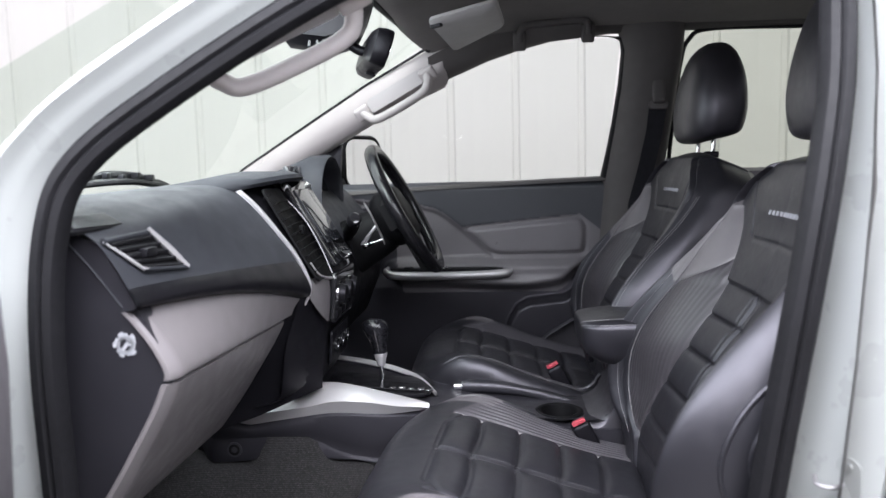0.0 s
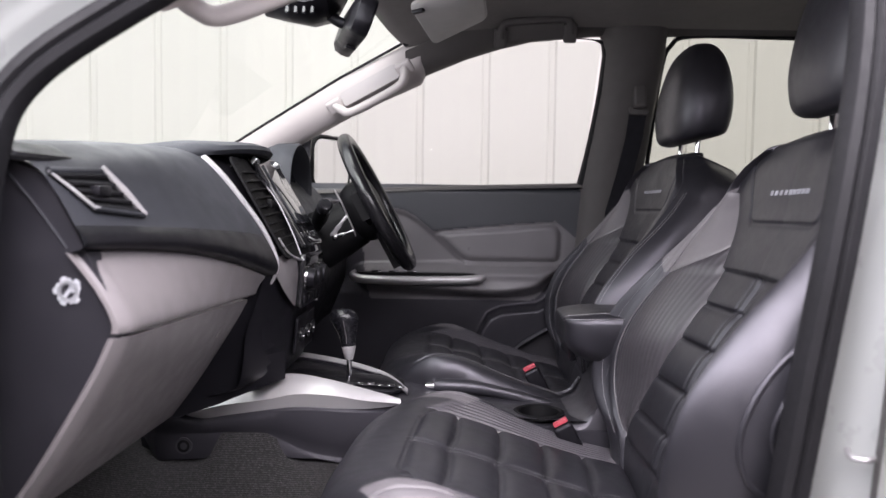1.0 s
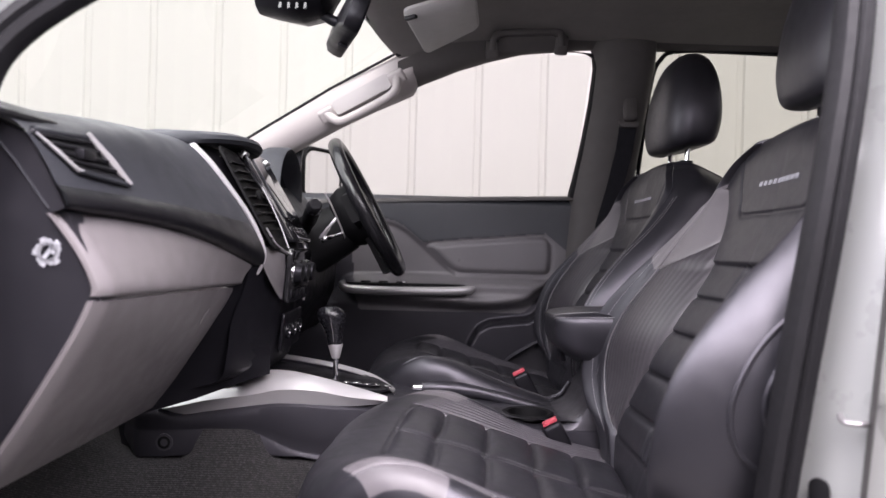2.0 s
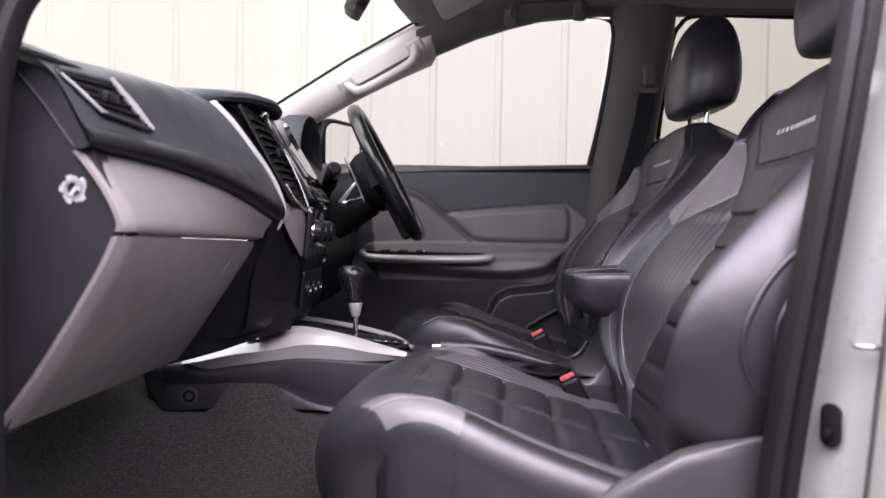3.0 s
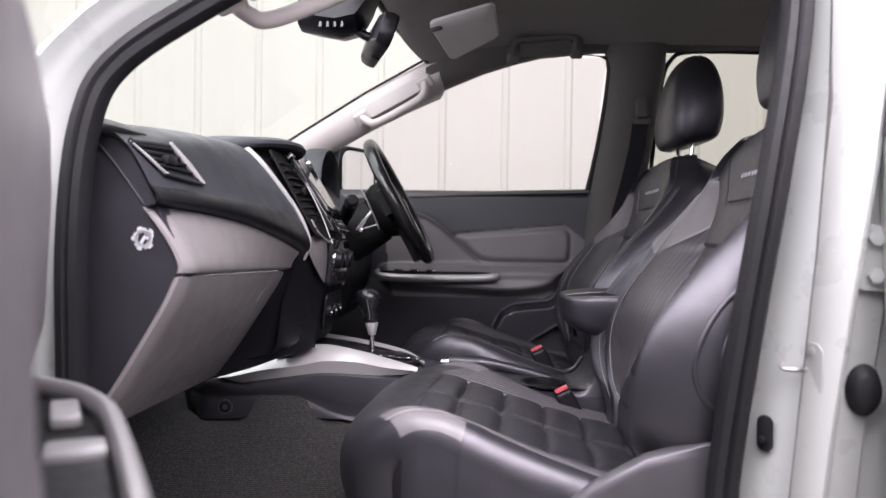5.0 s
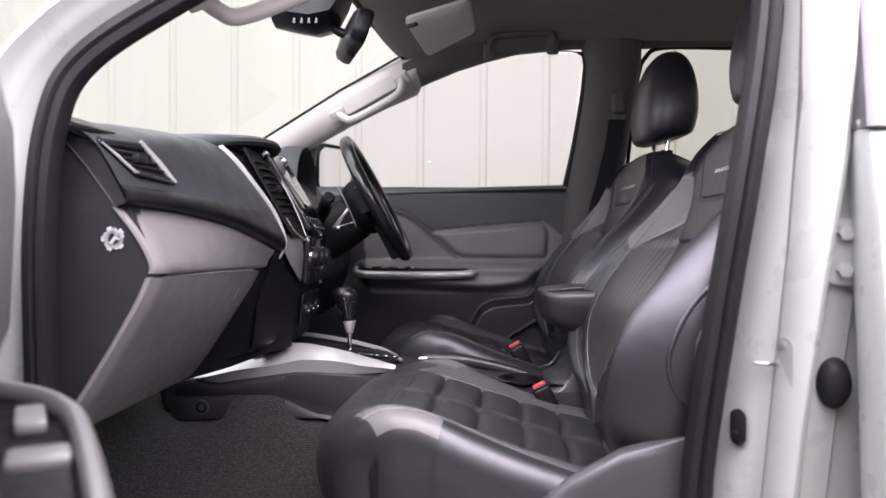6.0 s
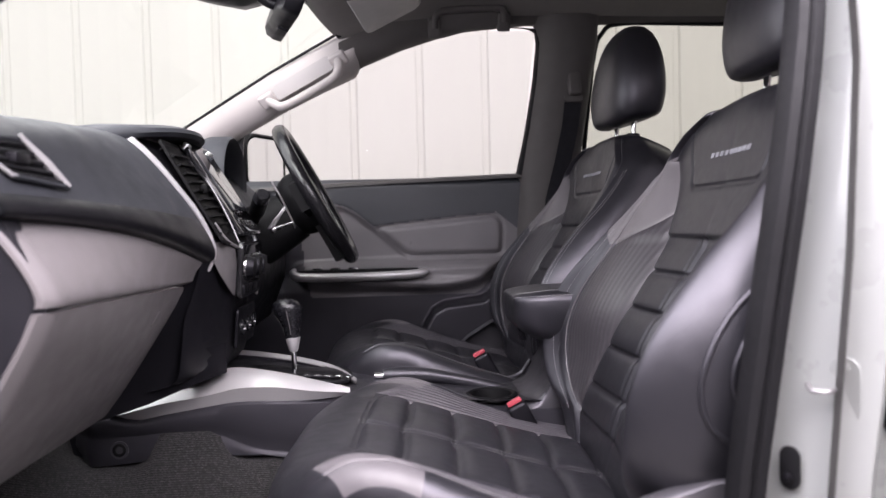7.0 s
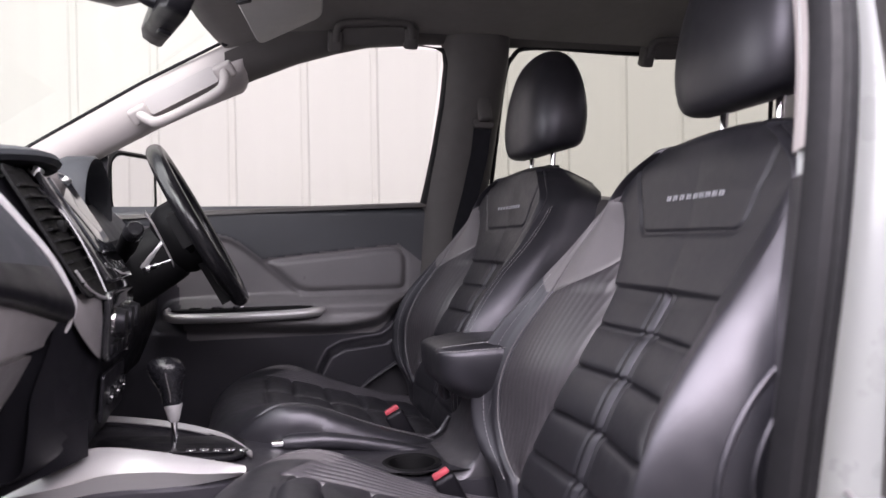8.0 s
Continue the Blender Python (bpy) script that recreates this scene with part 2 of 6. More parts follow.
DOORSLATE = material("slate_door_vinyl", (0.05, 0.053, 0.06), 0.40, var=0.12, scale=5, grain=0.3, grain_scale=700)
DOORCARD = material("door_card_vinyl", (0.16, 0.152, 0.16), 0.36, var=0.15, scale=5, grain=0.3, grain_scale=700)
SILVER = material("satin_silver", (0.53, 0.519, 0.527), 0.36, metal=0.5, var=0.05, scale=6, rough_var=0.05)
RIMSILVER = material("satin_grey_metal", (0.34, 0.331, 0.337), 0.36, metal=0.6, var=0.05, scale=6, rough_var=0.05)
CHROME = material("chrome", (0.82, 0.82, 0.83), 0.09, metal=1.0, var=0.03, rough_var=0.03)
GLOSS = material("piano_black", (0.0176, 0.0176, 0.0198), 0.08, var=0.1, coat=0.6, rough_var=0.03)
RUBBER = material("black_rubber", (0.009, 0.0088, 0.0105), 0.6, var=0.25, scale=14, grain=0.2, grain_scale=300, spec=0.25)
PAINT = material("white_paint", (0.338, 0.352, 0.344), 0.3, var=0.03, scale=3, coat=0.5, rough_var=0.06)
BLACK = material("matt_black_plastic", (0.0045, 0.0045, 0.0052), 0.6, var=0.2, scale=8, spec=0.15)
HEADLINER = material("headliner_cloth", (0.19, 0.178, 0.172), 0.9, var=0.08, scale=8, grain=0.5, grain_scale=1200)
TRIM_LIGHT = material("light_pillar_trim", (0.41, 0.382, 0.373), 0.6, var=0.06, scale=5, grain=0.2, grain_scale=900)
TRIM_BEIGE = material("beige_grey_trim", (0.5280, 0.4884, 0.4752), 0.6, var=0.06, scale=5, grain=0.2, grain_scale=900)
TRIM_MID = material("mid_grey_trim", (0.3520, 0.3344, 0.3300), 0.6, var=0.06, scale=5, grain=0.2, grain_scale=900)
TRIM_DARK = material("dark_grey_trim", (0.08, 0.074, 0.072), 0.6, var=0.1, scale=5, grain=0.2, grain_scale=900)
DOOR_INNER = material("lilac_grey_vinyl", (0.16, 0.147, 0.157), 0.5, var=0.1, scale=5, grain=0.2, grain_scale=700)
VISOR = material("visor_vinyl", (0.4180, 0.4092, 0.4026), 0.6, var=0.08, scale=8, grain=0.3, grain_scale=900)
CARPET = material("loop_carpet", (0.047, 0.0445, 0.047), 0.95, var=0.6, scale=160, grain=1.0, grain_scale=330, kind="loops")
WEB = material("belt_webbing", (0.0132, 0.0132, 0.0165), 0.7, var=0.2, scale=60, grain=0.5, grain_scale=500, spec=0.2)
RED = material("red_button", (0.50, 0.075, 0.10), 0.4, var=0.1)
WHITE = material("printed_white", (0.42, 0.43, 0.46), 0.6, var=0.1, scale=40)
THREAD = material("grey_thread", (0.34, 0.33, 0.345), 0.7, var=0.15, scale=200)
STEEL = material("zinc_steel", (0.55, 0.56, 0.55), 0.35, metal=0.9, var=0.15, scale=30)
MIRROR = material("mirror_glass", (0.9, 0.9, 0.9), 0.02, metal=1.0, var=0.0, rough_var=0.0)
SCREEN = material("screen_glass", (0.0264, 0.0286, 0.0330), 0.03, var=0.0, coat=0.4, rough_var=0.02)
WALLPAINT = material("cream_cladding_paint", (0.495, 0.484, 0.461), 0.55, var=0.05, scale=1.2, grain=0.05, grain_scale=60, tint=(0.508, 0.496, 0.472))
BLOCKER_DARK = material("blocker_brown", (0.30, 0.27, 0.255), 0.9, var=0.3, scale=1.5, grain=0.5, grain_scale=40)
CONCRETE = material("concrete", (0.36, 0.352, 0.338), 0.85, var=0.25, scale=1.5, grain=0.5, grain_scale=50)
CLEAR = glass("clear_glass", (0.770, 0.792, 0.766), 0.55)
SCREENGLASS = glass("green_tinted_windscreen", (0.88, 0.955, 0.885), 0.55)
TINTED = glass("tinted_glass", (0.55, 0.58, 0.515), 0.9)
LENS = material("lamp_lens", (0.75, 0.75, 0.74), 0.25, var=0.05)

# ---- ground and wall ----
_g = bmesh.new()
bmesh.ops.create_grid(_g, x_segments=20, y_segments=20, size=300)
tagged(part("ground", _g, CONCRETE), "grey concrete yard under the truck", "ground", kind="structure")

def cladding():
    """One sheet of ribbed wall cladding: ribs every third of a metre, standing out."""
    pitch, x0 = 0.3265, -0.326
    xs = []
    for k in range(-45, 46):
        c = x0 + k * pitch
        xs += [(c - 0.020, 0.0), (c - 0.012, 0.009), (c + 0.012, 0.009), (c + 0.020, 0.0)]
        for e in (0.11, 0.2):
            xs += [(c + e - 0.010, 0.0), (c + e, -0.0012), (c + e + 0.010, 0.0)]
    return loft([[(x, 2.275 + y, z) for x, y in xs] for z in (0.0, 1.5, 3.0, 4.6)], closed=False, caps=False)


tagged(part("wall_cladding", cladding(), WALLPAINT, angle=20), "cream painted ribbed metal cladding wall", "wall", kind="structure")

# unseen wall, added behind the camera to hold back low light and reflections
tagged(part("blocker_wall", block(40, 0.3, 3.6, 0.02, 1, pose(0, -6.0, 1.8)), BLOCKER_DARK), "dark rendered wall closing the yard", "wall", kind="structure")

# ---- truck body ----
truck = thing("truck_body", "white pickup truck cab with black rubber door seals", "pickup truck")

SEAL = spline([(-0.178, -0.690, 0.70), (-0.162, -0.692, 0.93), (-0.142, -0.698, 1.10), (-0.115, -0.700, 1.28), (-0.090, -0.685, 1.42), (-0.071, -0.655, 1.53),
               (-0.062, -0.610, 1.67), (-0.095, -0.585, 1.735), (-0.20, -0.578, 1.755), (-0.36, -0.588, 1.725), (-0.50, -0.610, 1.670), (-0.64, -0.635, 1.604),
               (-0.80, -0.662, 1.504), (-0.900, -0.684, 1.425), (-0.934, -0.694, 1.350), (-0.946, -0.700, 1.22), (-0.944, -0.700, 1.05), (-0.938, -0.700, 0.85),
               (-0.90, -0.700, 0.64), (-0.70, -0.700, 0.60), (-0.35, -0.700, 0.60)], 6, closed=True)
_mid = Vector((-0.5, -0.66, 1.2))


def outward(path):
    outs = []
    n = len(path)
    for i in range(n):
        t = path[(i + 1) % n] - path[i - 1]
        o = Vector((t.z, 0, -t.x)).normalized()
        if o.dot(path[i] - _mid) < 0:
            o = -o
        outs.append(o)
    return outs


OUT = outward(SEAL)


def seal_profile():
    s = [(-0.016, 0.012), (-0.017, 0.0), (-0.012, -0.010), (-0.004, -0.013), (0.0, -0.008), (0.004, -0.013), (0.013, -0.012), (0.018, -0.004), (0.018, 0.012)]
    return s


def ring_loft(path, outs, shape, closed_shape):
    rings = [[p + o * a + Vector((0, b, 0)) for a, b in shape] for p, o in zip(path, outs)]
    return loft(rings + [rings[0]], closed=closed_shape, caps=False)


part("door_seal", ring_loft(SEAL, OUT, seal_profile(), True), RUBBER, truck, "black double-lip rubber door seal")
# white jamb and outer skin round the front of the opening (from the sill up and over the roof rail)
_n = len(SEAL)
_i0, _i1 = 38, 116
_jp, _jo = SEAL[_i0:_i1], OUT[_i0:_i1]
JAMB = [(0.016, 0.006), (0.023, -0.001), (0.030, -0.010), (0.034, -0.016), (0.040, -0.019), (0.046, -0.026), (0.053, -0.036), (0.059, -0.036), (0.064, -0.026), (0.066, 0.01), (0.062, 0.05)]


def jamb_ring(p, o):
    """The jamb's section, slim along the windscreen pillar and broad down the hinge pillar."""
    k = lerp(2.2, 1.0, sm(1.28, 1.43, p.z))
    return [p + o * (0.016 + (a - 0.016) * k) + Vector((0, b, 0)) for a, b in JAMB]


part("door_jamb", loft([jamb_ring(p, o) for p, o in zip(_jp, _jo)], closed=False, caps=False), PAINT, truck, "white painted door jamb and pillar skin")
# inner pillar trim along the opening's edge
INNER = [(-0.010, 0.010), (-0.014, 0.016), (-0.014, 0.030), (-0.006, 0.055), (0.03, 0.085), (0.08, 0.09)]
INNER_LOW = [(-0.006, 0.010), (-0.007, 0.016), (0.004, 0.028), (0.020, 0.05), (0.05, 0.085), (0.09, 0.09)]


def inner_trim(i):
    """The trim's section at one place along the seal, slimmer down the pillar and fading out at its foot."""
    f, g = sm(62, 78, i), sm(82, 88, i)
    return [SEAL[i] + OUT[i] * lerp(lerp(a[0], b[0], f), 0.01, g) + Vector((0, lerp(lerp(a[1], b[1], f), 0.012, g), 0)) for a, b in zip(INNER, INNER_LOW)]


part("pillar_trim", loft([inner_trim(i) for i in range(45, 89)], closed=False, caps=False), TRIM_MID, truck, "grey plastic inner pillar trim")


TRIM_INNER = [(-0.006, 0.010), (-0.004, 0.022), (0.006, 0.044), (0.014, 0.062), (0.024, 0.070), (0.05, 0.074)]
part("pillar_trim", sweep(SEAL[21:42], TRIM_INNER, OUT[21:42]), TRIM_BEIGE, truck, "beige plastic upper pillar trim")
part("pillar_trim", sweep(SEAL[2:21], TRIM_INNER, OUT[2:21]), SATIN, truck, "black plastic lower pillar trim")


def near_b_pillar():
    rings = []
    for z in (0.55, 0.7, 0.85, 1.0, 1.15, 1.3, 1.42, 1.54, 1.66, 1.76):
        dx = curve_at([(0.55, -0.058), (0.93, -0.030), (1.10, -0.008), (1.28, 0.019), (1.42, 0.042), (1.54, 0.062), (1.66, 0.071), (1.76, 0.074)], z)
        dy = curve_at([(1.28, 0.0), (1.42, 0.018), (1.54, 0.045), (1.66, 0.085), (1.76, 0.12)], z)
        shape = [(-0.125, -0.655), (-0.112, -0.664), (-0.098, -0.690), (-0.076, -0.722), (-0.056, -0.742), (-0.046, -0.747), (-0.038, -0.742), (-0.030, -0.722), (-0.022, -0.712), (0.010, -0.708), (0.016, -0.700), (0.10, -0.700)]
        rings.append([(x + dx, y + dy, z) for x, y in shape])
    return loft(rings, closed=False, caps=False)


bp = part("b_pillar", near_b_pillar(), PAINT, truck, "white painted door pillar with striker")


def inner_b_pillar(sign):
    rings = []
    for z in (0.62, 0.9, 1.2, 1.38, 1.5, 1.62, 1.72, 1.78):
        dx = curve_at([(0.6, -0.05), (1.38, 0.01), (1.55, 0.03), (1.72, 0.04), (1.8, 0.03)], z)
        y = curve_at([(0.6, 0.71), (1.30, 0.70), (1.42, 0.68), (1.72, 0.565), (1.8, 0.53)], z)
        w = curve_at([(0.6, 0.10), (1.38, 0.085), (1.6, 0.078), (1.72, 0.08), (1.78, 0.085)], z)
        shape = [(-w - 0.016, 0.05), (-w - 0.004, 0.020), (-w + 0.016, 0.002), (-w * 0.5, -0.010), (0, -0.013), (w * 0.5, -0.010), (w - 0.016, 0.002), (w - 0.004, 0.016), (w, 0.035)]
        rings.append([(x * (0.86 if sign > 0 and x > 0 else 1.0) + dx - (0.03 if sign > 0 else -0.022), sign * (y + e), z) for x, e in shape])
    return loft(rings, closed=False, caps=False)


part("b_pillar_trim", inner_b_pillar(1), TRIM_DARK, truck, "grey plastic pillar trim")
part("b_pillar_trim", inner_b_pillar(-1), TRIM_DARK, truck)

# striker, plug, hinge and bump stop on the near pillar
_st = thing("door_striker", "zinc plated door striker loop on the white pillar", "door striker")
_sm = frame_axes((-0.079, -0.728, 1.074), (0.55, -0.83, 0), (0, 0, 1))
part("plate", prism(round_rect(0.028, 0.062, 0.013), 0.0016, 0.0006, 1, _sm), PAINT, _st, "white painted striker plate")
part("loop", tube(spline([_sm @ Vector(p) for p in ((-0.006, 0.0, 0.0), (-0.006, 0.0, 0.016), (-0.020, 0.0, 0.022), (-0.030, 0.003, 0.012))], 5), 0.0028, 8), RIMSILVER, _st)
for _z in (-0.021, 0.021):
    part("screw", lathe([(0.0, 0.001), (0.0045, 0.001), (0.0045, 0.0028), (0.0, 0.0032)], 12, _sm @ pose(0.0, _z, 0)), PAINT, _st)
_pl = thing("pillar_plug", "black rubber plug in the white pillar", "rubber plug")
_pm = frame_axes((-0.117, -0.7005, 0.995), (0.55, -0.83, 0), (0, 0, 1))
part("plug", prism(round_rect(0.020, 0.042, 0.0095), 0.004, 0.0015, 2, _pm), RUBBER, _pl)
part("stud", lathe([(0.0, 0.006), (0.005, 0.006), (0.004, 0.010), (0.0, 0.011)], 12, _pm @ pose(0, -0.008, 0)), PLASTIC, _pl)

_hg = thing("rear_door_hinge", "white painted rear door hinge with bolts", "door hinge")
_hm = frame_axes((-0.003, -0.712, 1.20), (1, 0, 0), (0, 0, 1))
part("leaf", prism(round_rect(0.05, 0.075, 0.012), -0.008, 0.002, 2, _hm @ pose(0, 0, 0.008)), PAINT, _hg)
part("knuckle", tube([(0.018, -0.728, 1.165), (0.018, -0.728, 1.235)], 0.011, 12), PAINT, _hg)
for _z in (-0.02, 0.022):
    part("bolt", lathe([(0.0, 0.0), (0.009, 0.0), (0.009, 0.007), (0.0, 0.0075)], 6, _hm @ pose(-0.006, _z, 0.008)), PAINT, _hg)
_bs = thing("door_check_boot", "round black rubber boot on the white pillar", "rubber boot")
part("boot", lathe([(0.0, 0.0), (0.024, 0.0), (0.026, 0.006), (0.020, 0.016), (0.014, 0.020), (0.0, 0.021)], 24, pose(-0.015, -0.708, 1.050, 90, 0, 0) @ Matrix.Diagonal((0.78, 1.15, 1, 1))), RUBBER, _bs)

# near rear door, shut
rdoor = thing("rear_door", "white rear passenger door, shut", "car door")


def rear_door_skin():
    rings = []
    for z in (0.55, 0.7, 0.9, 1.1, 1.25, 1.32, 1.345):
        y = curve_at([(0.5, -0.80), (0.9, -0.825), (1.2, -0.80), (1.345, -0.765)], z)
        rings.append([(0.0, y + 0.075, z), (-0.012, y + 0.014, z), (-0.007, y + 0.003, z), (0.008, y, z), (0.5, y, z), (0.95, y, z), (0.95, y + 0.10, z)])
    return loft(rings, closed=False, caps=False)


part("skin", rear_door_skin(), PAINT, rdoor)
_rf = []
for z in (1.335, 1.45, 1.58, 1.70, 1.78):
    y = -0.765 + (z - 1.345) * 0.36
    dx = -0.034 + (z - 1.335) * 0.13
    _rf.append([(0.022 + dx, y + 0.05, z), (0.022 + dx, y, z), (0.03 + dx, y - 0.006, z), (0.085 + dx, y - 0.006, z), (0.09 + dx, y, z), (0.09 + dx, y + 0.05, z)])
part("window_frame", loft(_rf), SATIN, rdoor, "black window frame strip")

# ---- roof ----
def headliner():
    rings = []
    for k in range(25):
        y = lerp(-0.60, 0.60, k / 24)
        a = abs(y) / 0.60
        crown = 1.822 - 0.032 * a ** 4 - 0.016 * a * a
        row = []
        for x in (-0.66, -0.645, -0.62, -0.56, -0.45, -0.3, -0.1, 0.1, 0.35, 0.6, 0.85):
            z = crown - curve_at([(-0.66, 0.026), (-0.645, 0.028), (-0.62, 0.024), (-0.56, 0.012), (-0.45, 0.004), (-0.3, 0.0), (0.9, 0.0)], x)
            z -= 0.024 * a ** 3 * sm(-0.2, -0.6, x)
            row.append((x - 0.05 * (1 - a * a) + 0.055 * a ** 6 * sm(-0.5, -0.62, x), y, z))
        rings.append(row)
    return loft(rings, closed=False, caps=False)


tagged(part("ceiling", headliner(), HEADLINER), "warm grey cloth headliner of the cab roof", "headliner", kind="structure")
_rr = []
for x in (-0.72, -0.62, -0.4, -0.1, 0.3, 0.6, 0.95):
    zc = curve_at([(-0.72, 1.80), (-0.62, 1.825), (-0.4, 1.85), (0.95, 1.85)], x)
    _rr.append([(x + 0.12 * sm(-0.4, -0.62, x) * (abs(y) / 0.665) ** 4, y, zc - 0.02 * (y / 0.66) ** 2 - (0.03 if abs(y) > 0.6 else 0)) for y in (-0.665, -0.63, -0.4, 0, 0.4, 0.63, 0.665)])
part("roof_skin", loft(_rr, closed=False, caps=False), PAINT, truck)


def side_rail(sign):
    """Cloth-covered roof rail between the headliner and the door openings."""
    path = [(-0.615, 0.614, 1.655), (-0.55, 0.602, 1.683), (-0.45, 0.590, 1.722), (-0.36, 0.580, 1.748), (-0.28, 0.573, 1.766), (-0.12, 0.568, 1.780), (0.06, 0.568, 1.782), (0.25, 0.568, 1.785), (0.6, 0.568, 1.785), (0.95, 0.568, 1.77)]
    rings = []
    for x, y, z in path:
        rings.append([(x, sign * (y + a), z + b) for a, b in ((0.06, -0.006), (0.035, -0.014), (0.018, -0.014), (0.0, -0.004), (-0.020, 0.018), (-0.045, 0.062))])
    return loft(rings, closed=False, caps=False)


# far rail darker than the near one, its shade put into the tone
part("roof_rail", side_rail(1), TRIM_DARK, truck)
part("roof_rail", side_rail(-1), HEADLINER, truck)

# ---- far side of the cab ----
def far_a_pillar():
    top = [(-0.585, 1.745), (-0.592, 1.740), (-0.60, 1.735), (-0.70, 1.686), (-0.80, 1.632), (-0.92, 1.562), (-1.05, 1.480), (-1.16, 1.41)]
    rings = []
    for k, (x, z) in enumerate(top):
        drop = (0.070, 0.085)[k] if k < 2 else lerp(0.092, 0.055, (k - 2) / 5)
        y = 0.60 + (1.735 - z) * 0.30
        rings.append([(x - 0.014, y + 0.030, z + 0.012), (x - 0.010, y - 0.012, z + 0.006), (x, y - 0.022, z - 0.004), (x + 0.012, y - 0.020, z - drop * 0.5), (x + 0.022, y + 0.004, z - drop * 0.92), (x + 0.026, y + 0.022, z - drop), (x + 0.024, y + 0.06, z - drop)])
    return loft(rings, closed=False, caps=False)


part("a_pillar_trim", far_a_pillar(), TRIM_LIGHT, truck, "light grey plastic windscreen pillar trim")


def pillar_handle(sign, name_label):
    body = TRIM_LIGHT if sign > 0 else TRIM_BEIGE
    h = thing("grab_handle", name_label, "grab handle")
    a, b = Vector((-0.795, 0.585, 1.585)), Vector((-0.625, 0.548, 1.672))
    if sign < 0:
        a, b = Vector((-0.795, -0.560, 1.553)), Vector((-0.625, -0.530, 1.633))
    way = (b - a).normalized()
    inn = Vector((0.25, -sign * 0.85, -0.45)).normalized()
    down = Vector((0.42, -sign * 0.05, -0.80))
    down = (down - way * down.dot(way)).normalized()
    o = down * 0.036 + inn * 0.022
    pts = [a - way * 0.016 - inn * 0.004, a + o * 0.62, a + way * 0.022 + o * 0.97, a.lerp(b, 0.5) + o * 1.04, b - way * 0.026 + o * 0.97, b + o * 0.60 - way * 0.002, b + way * 0.010 - inn * 0.004]
    part("grip", tube(spline(pts, 6), 0.0115, 12, 1.2), body, h)
    for p in (a - way * 0.012, b + way * 0.008):
        part("foot", block(0.045, 0.02, 0.038, 0.008, 3, frame_axes(p + down * 0.008, way, inn)), body, h)
    m = frame_axes((a + b) / 2 - inn * 0.004 + down * 0.004, way, down)
    part("recess_panel", prism(round_rect((b - a).length - 0.02, 0.040, 0.012), 0.004, 0.001, 2, m), TRIM_MID, h)
    return h


pillar_handle(1, "light grey plastic grab handle on the windscreen pillar")
pillar_handle(-1, "beige plastic grab handle on the windscreen pillar")

# roof grab handles
def roof_handle(x0, x1, sign):
    h = thing("assist_grip", "grey folding roof grab handle above the door", "grab handle", "roof handles")
    y, z = 0.520, 1.764
    pts = [(x0, y + 0.006, z - 0.022), (x0 + 0.002, y - 0.004, z + 0.002), (x0 + 0.018, y - 0.010, z + 0.016), ((x0 + x1) / 2, y - 0.012, z + 0.022), (x1 - 0.018, y - 0.010, z + 0.026), (x1 - 0.002, y - 0.004, z + 0.014), (x1, y + 0.006, z - 0.006)]
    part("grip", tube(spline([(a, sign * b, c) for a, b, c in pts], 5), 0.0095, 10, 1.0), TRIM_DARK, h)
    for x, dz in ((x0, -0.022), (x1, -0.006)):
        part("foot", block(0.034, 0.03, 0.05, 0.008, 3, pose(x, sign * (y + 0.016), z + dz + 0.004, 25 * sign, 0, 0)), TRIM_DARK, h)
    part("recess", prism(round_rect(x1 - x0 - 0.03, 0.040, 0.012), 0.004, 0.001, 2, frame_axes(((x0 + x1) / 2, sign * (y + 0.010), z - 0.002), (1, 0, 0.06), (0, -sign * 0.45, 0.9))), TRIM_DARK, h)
    return h


roof_handle(-0.365, -0.185, 1)
roof_handle(0.44, 0.60, 1)

# far door
ddoor = thing("driver_door", "dark vinyl driver door card with silver trimmed armrest", "car door")


PANEL = [(-0.541, 1.236), (-0.318, 1.258), (-0.190, 1.268), (-0.166, 1.240), (-0.172, 1.150), (-0.446, 1.150)]
ARM = [(-0.775, 1.118), (-0.735, 1.062), (-0.33, 1.042), (-0.225, 1.062), (-0.150, 1.145), (-0.45, 1.147), (-0.755, 1.138)]


def inside_of(poly, x, z, k=140.0):
    """Signed distance (negative inside) to a convex outline with rounded corners."""
    tot = 0.0
    cx, cz = sum(p[0] for p in poly) / len(poly), sum(p[1] for p in poly) / len(poly)
    for a, b in zip(poly, poly[1:] + poly[:1]):
        nx, nz = b[1] - a[1], a[0] - b[0]
        n = math.hypot(nx, nz)
        if nx * (cx - a[0]) + nz * (cz - a[1]) > 0:
            nx, nz = -nx, -nz
        tot += math.exp(min(60.0, k * (nx * (x - a[0]) + nz * (z - a[1])) / n))
    return math.log(tot) / k


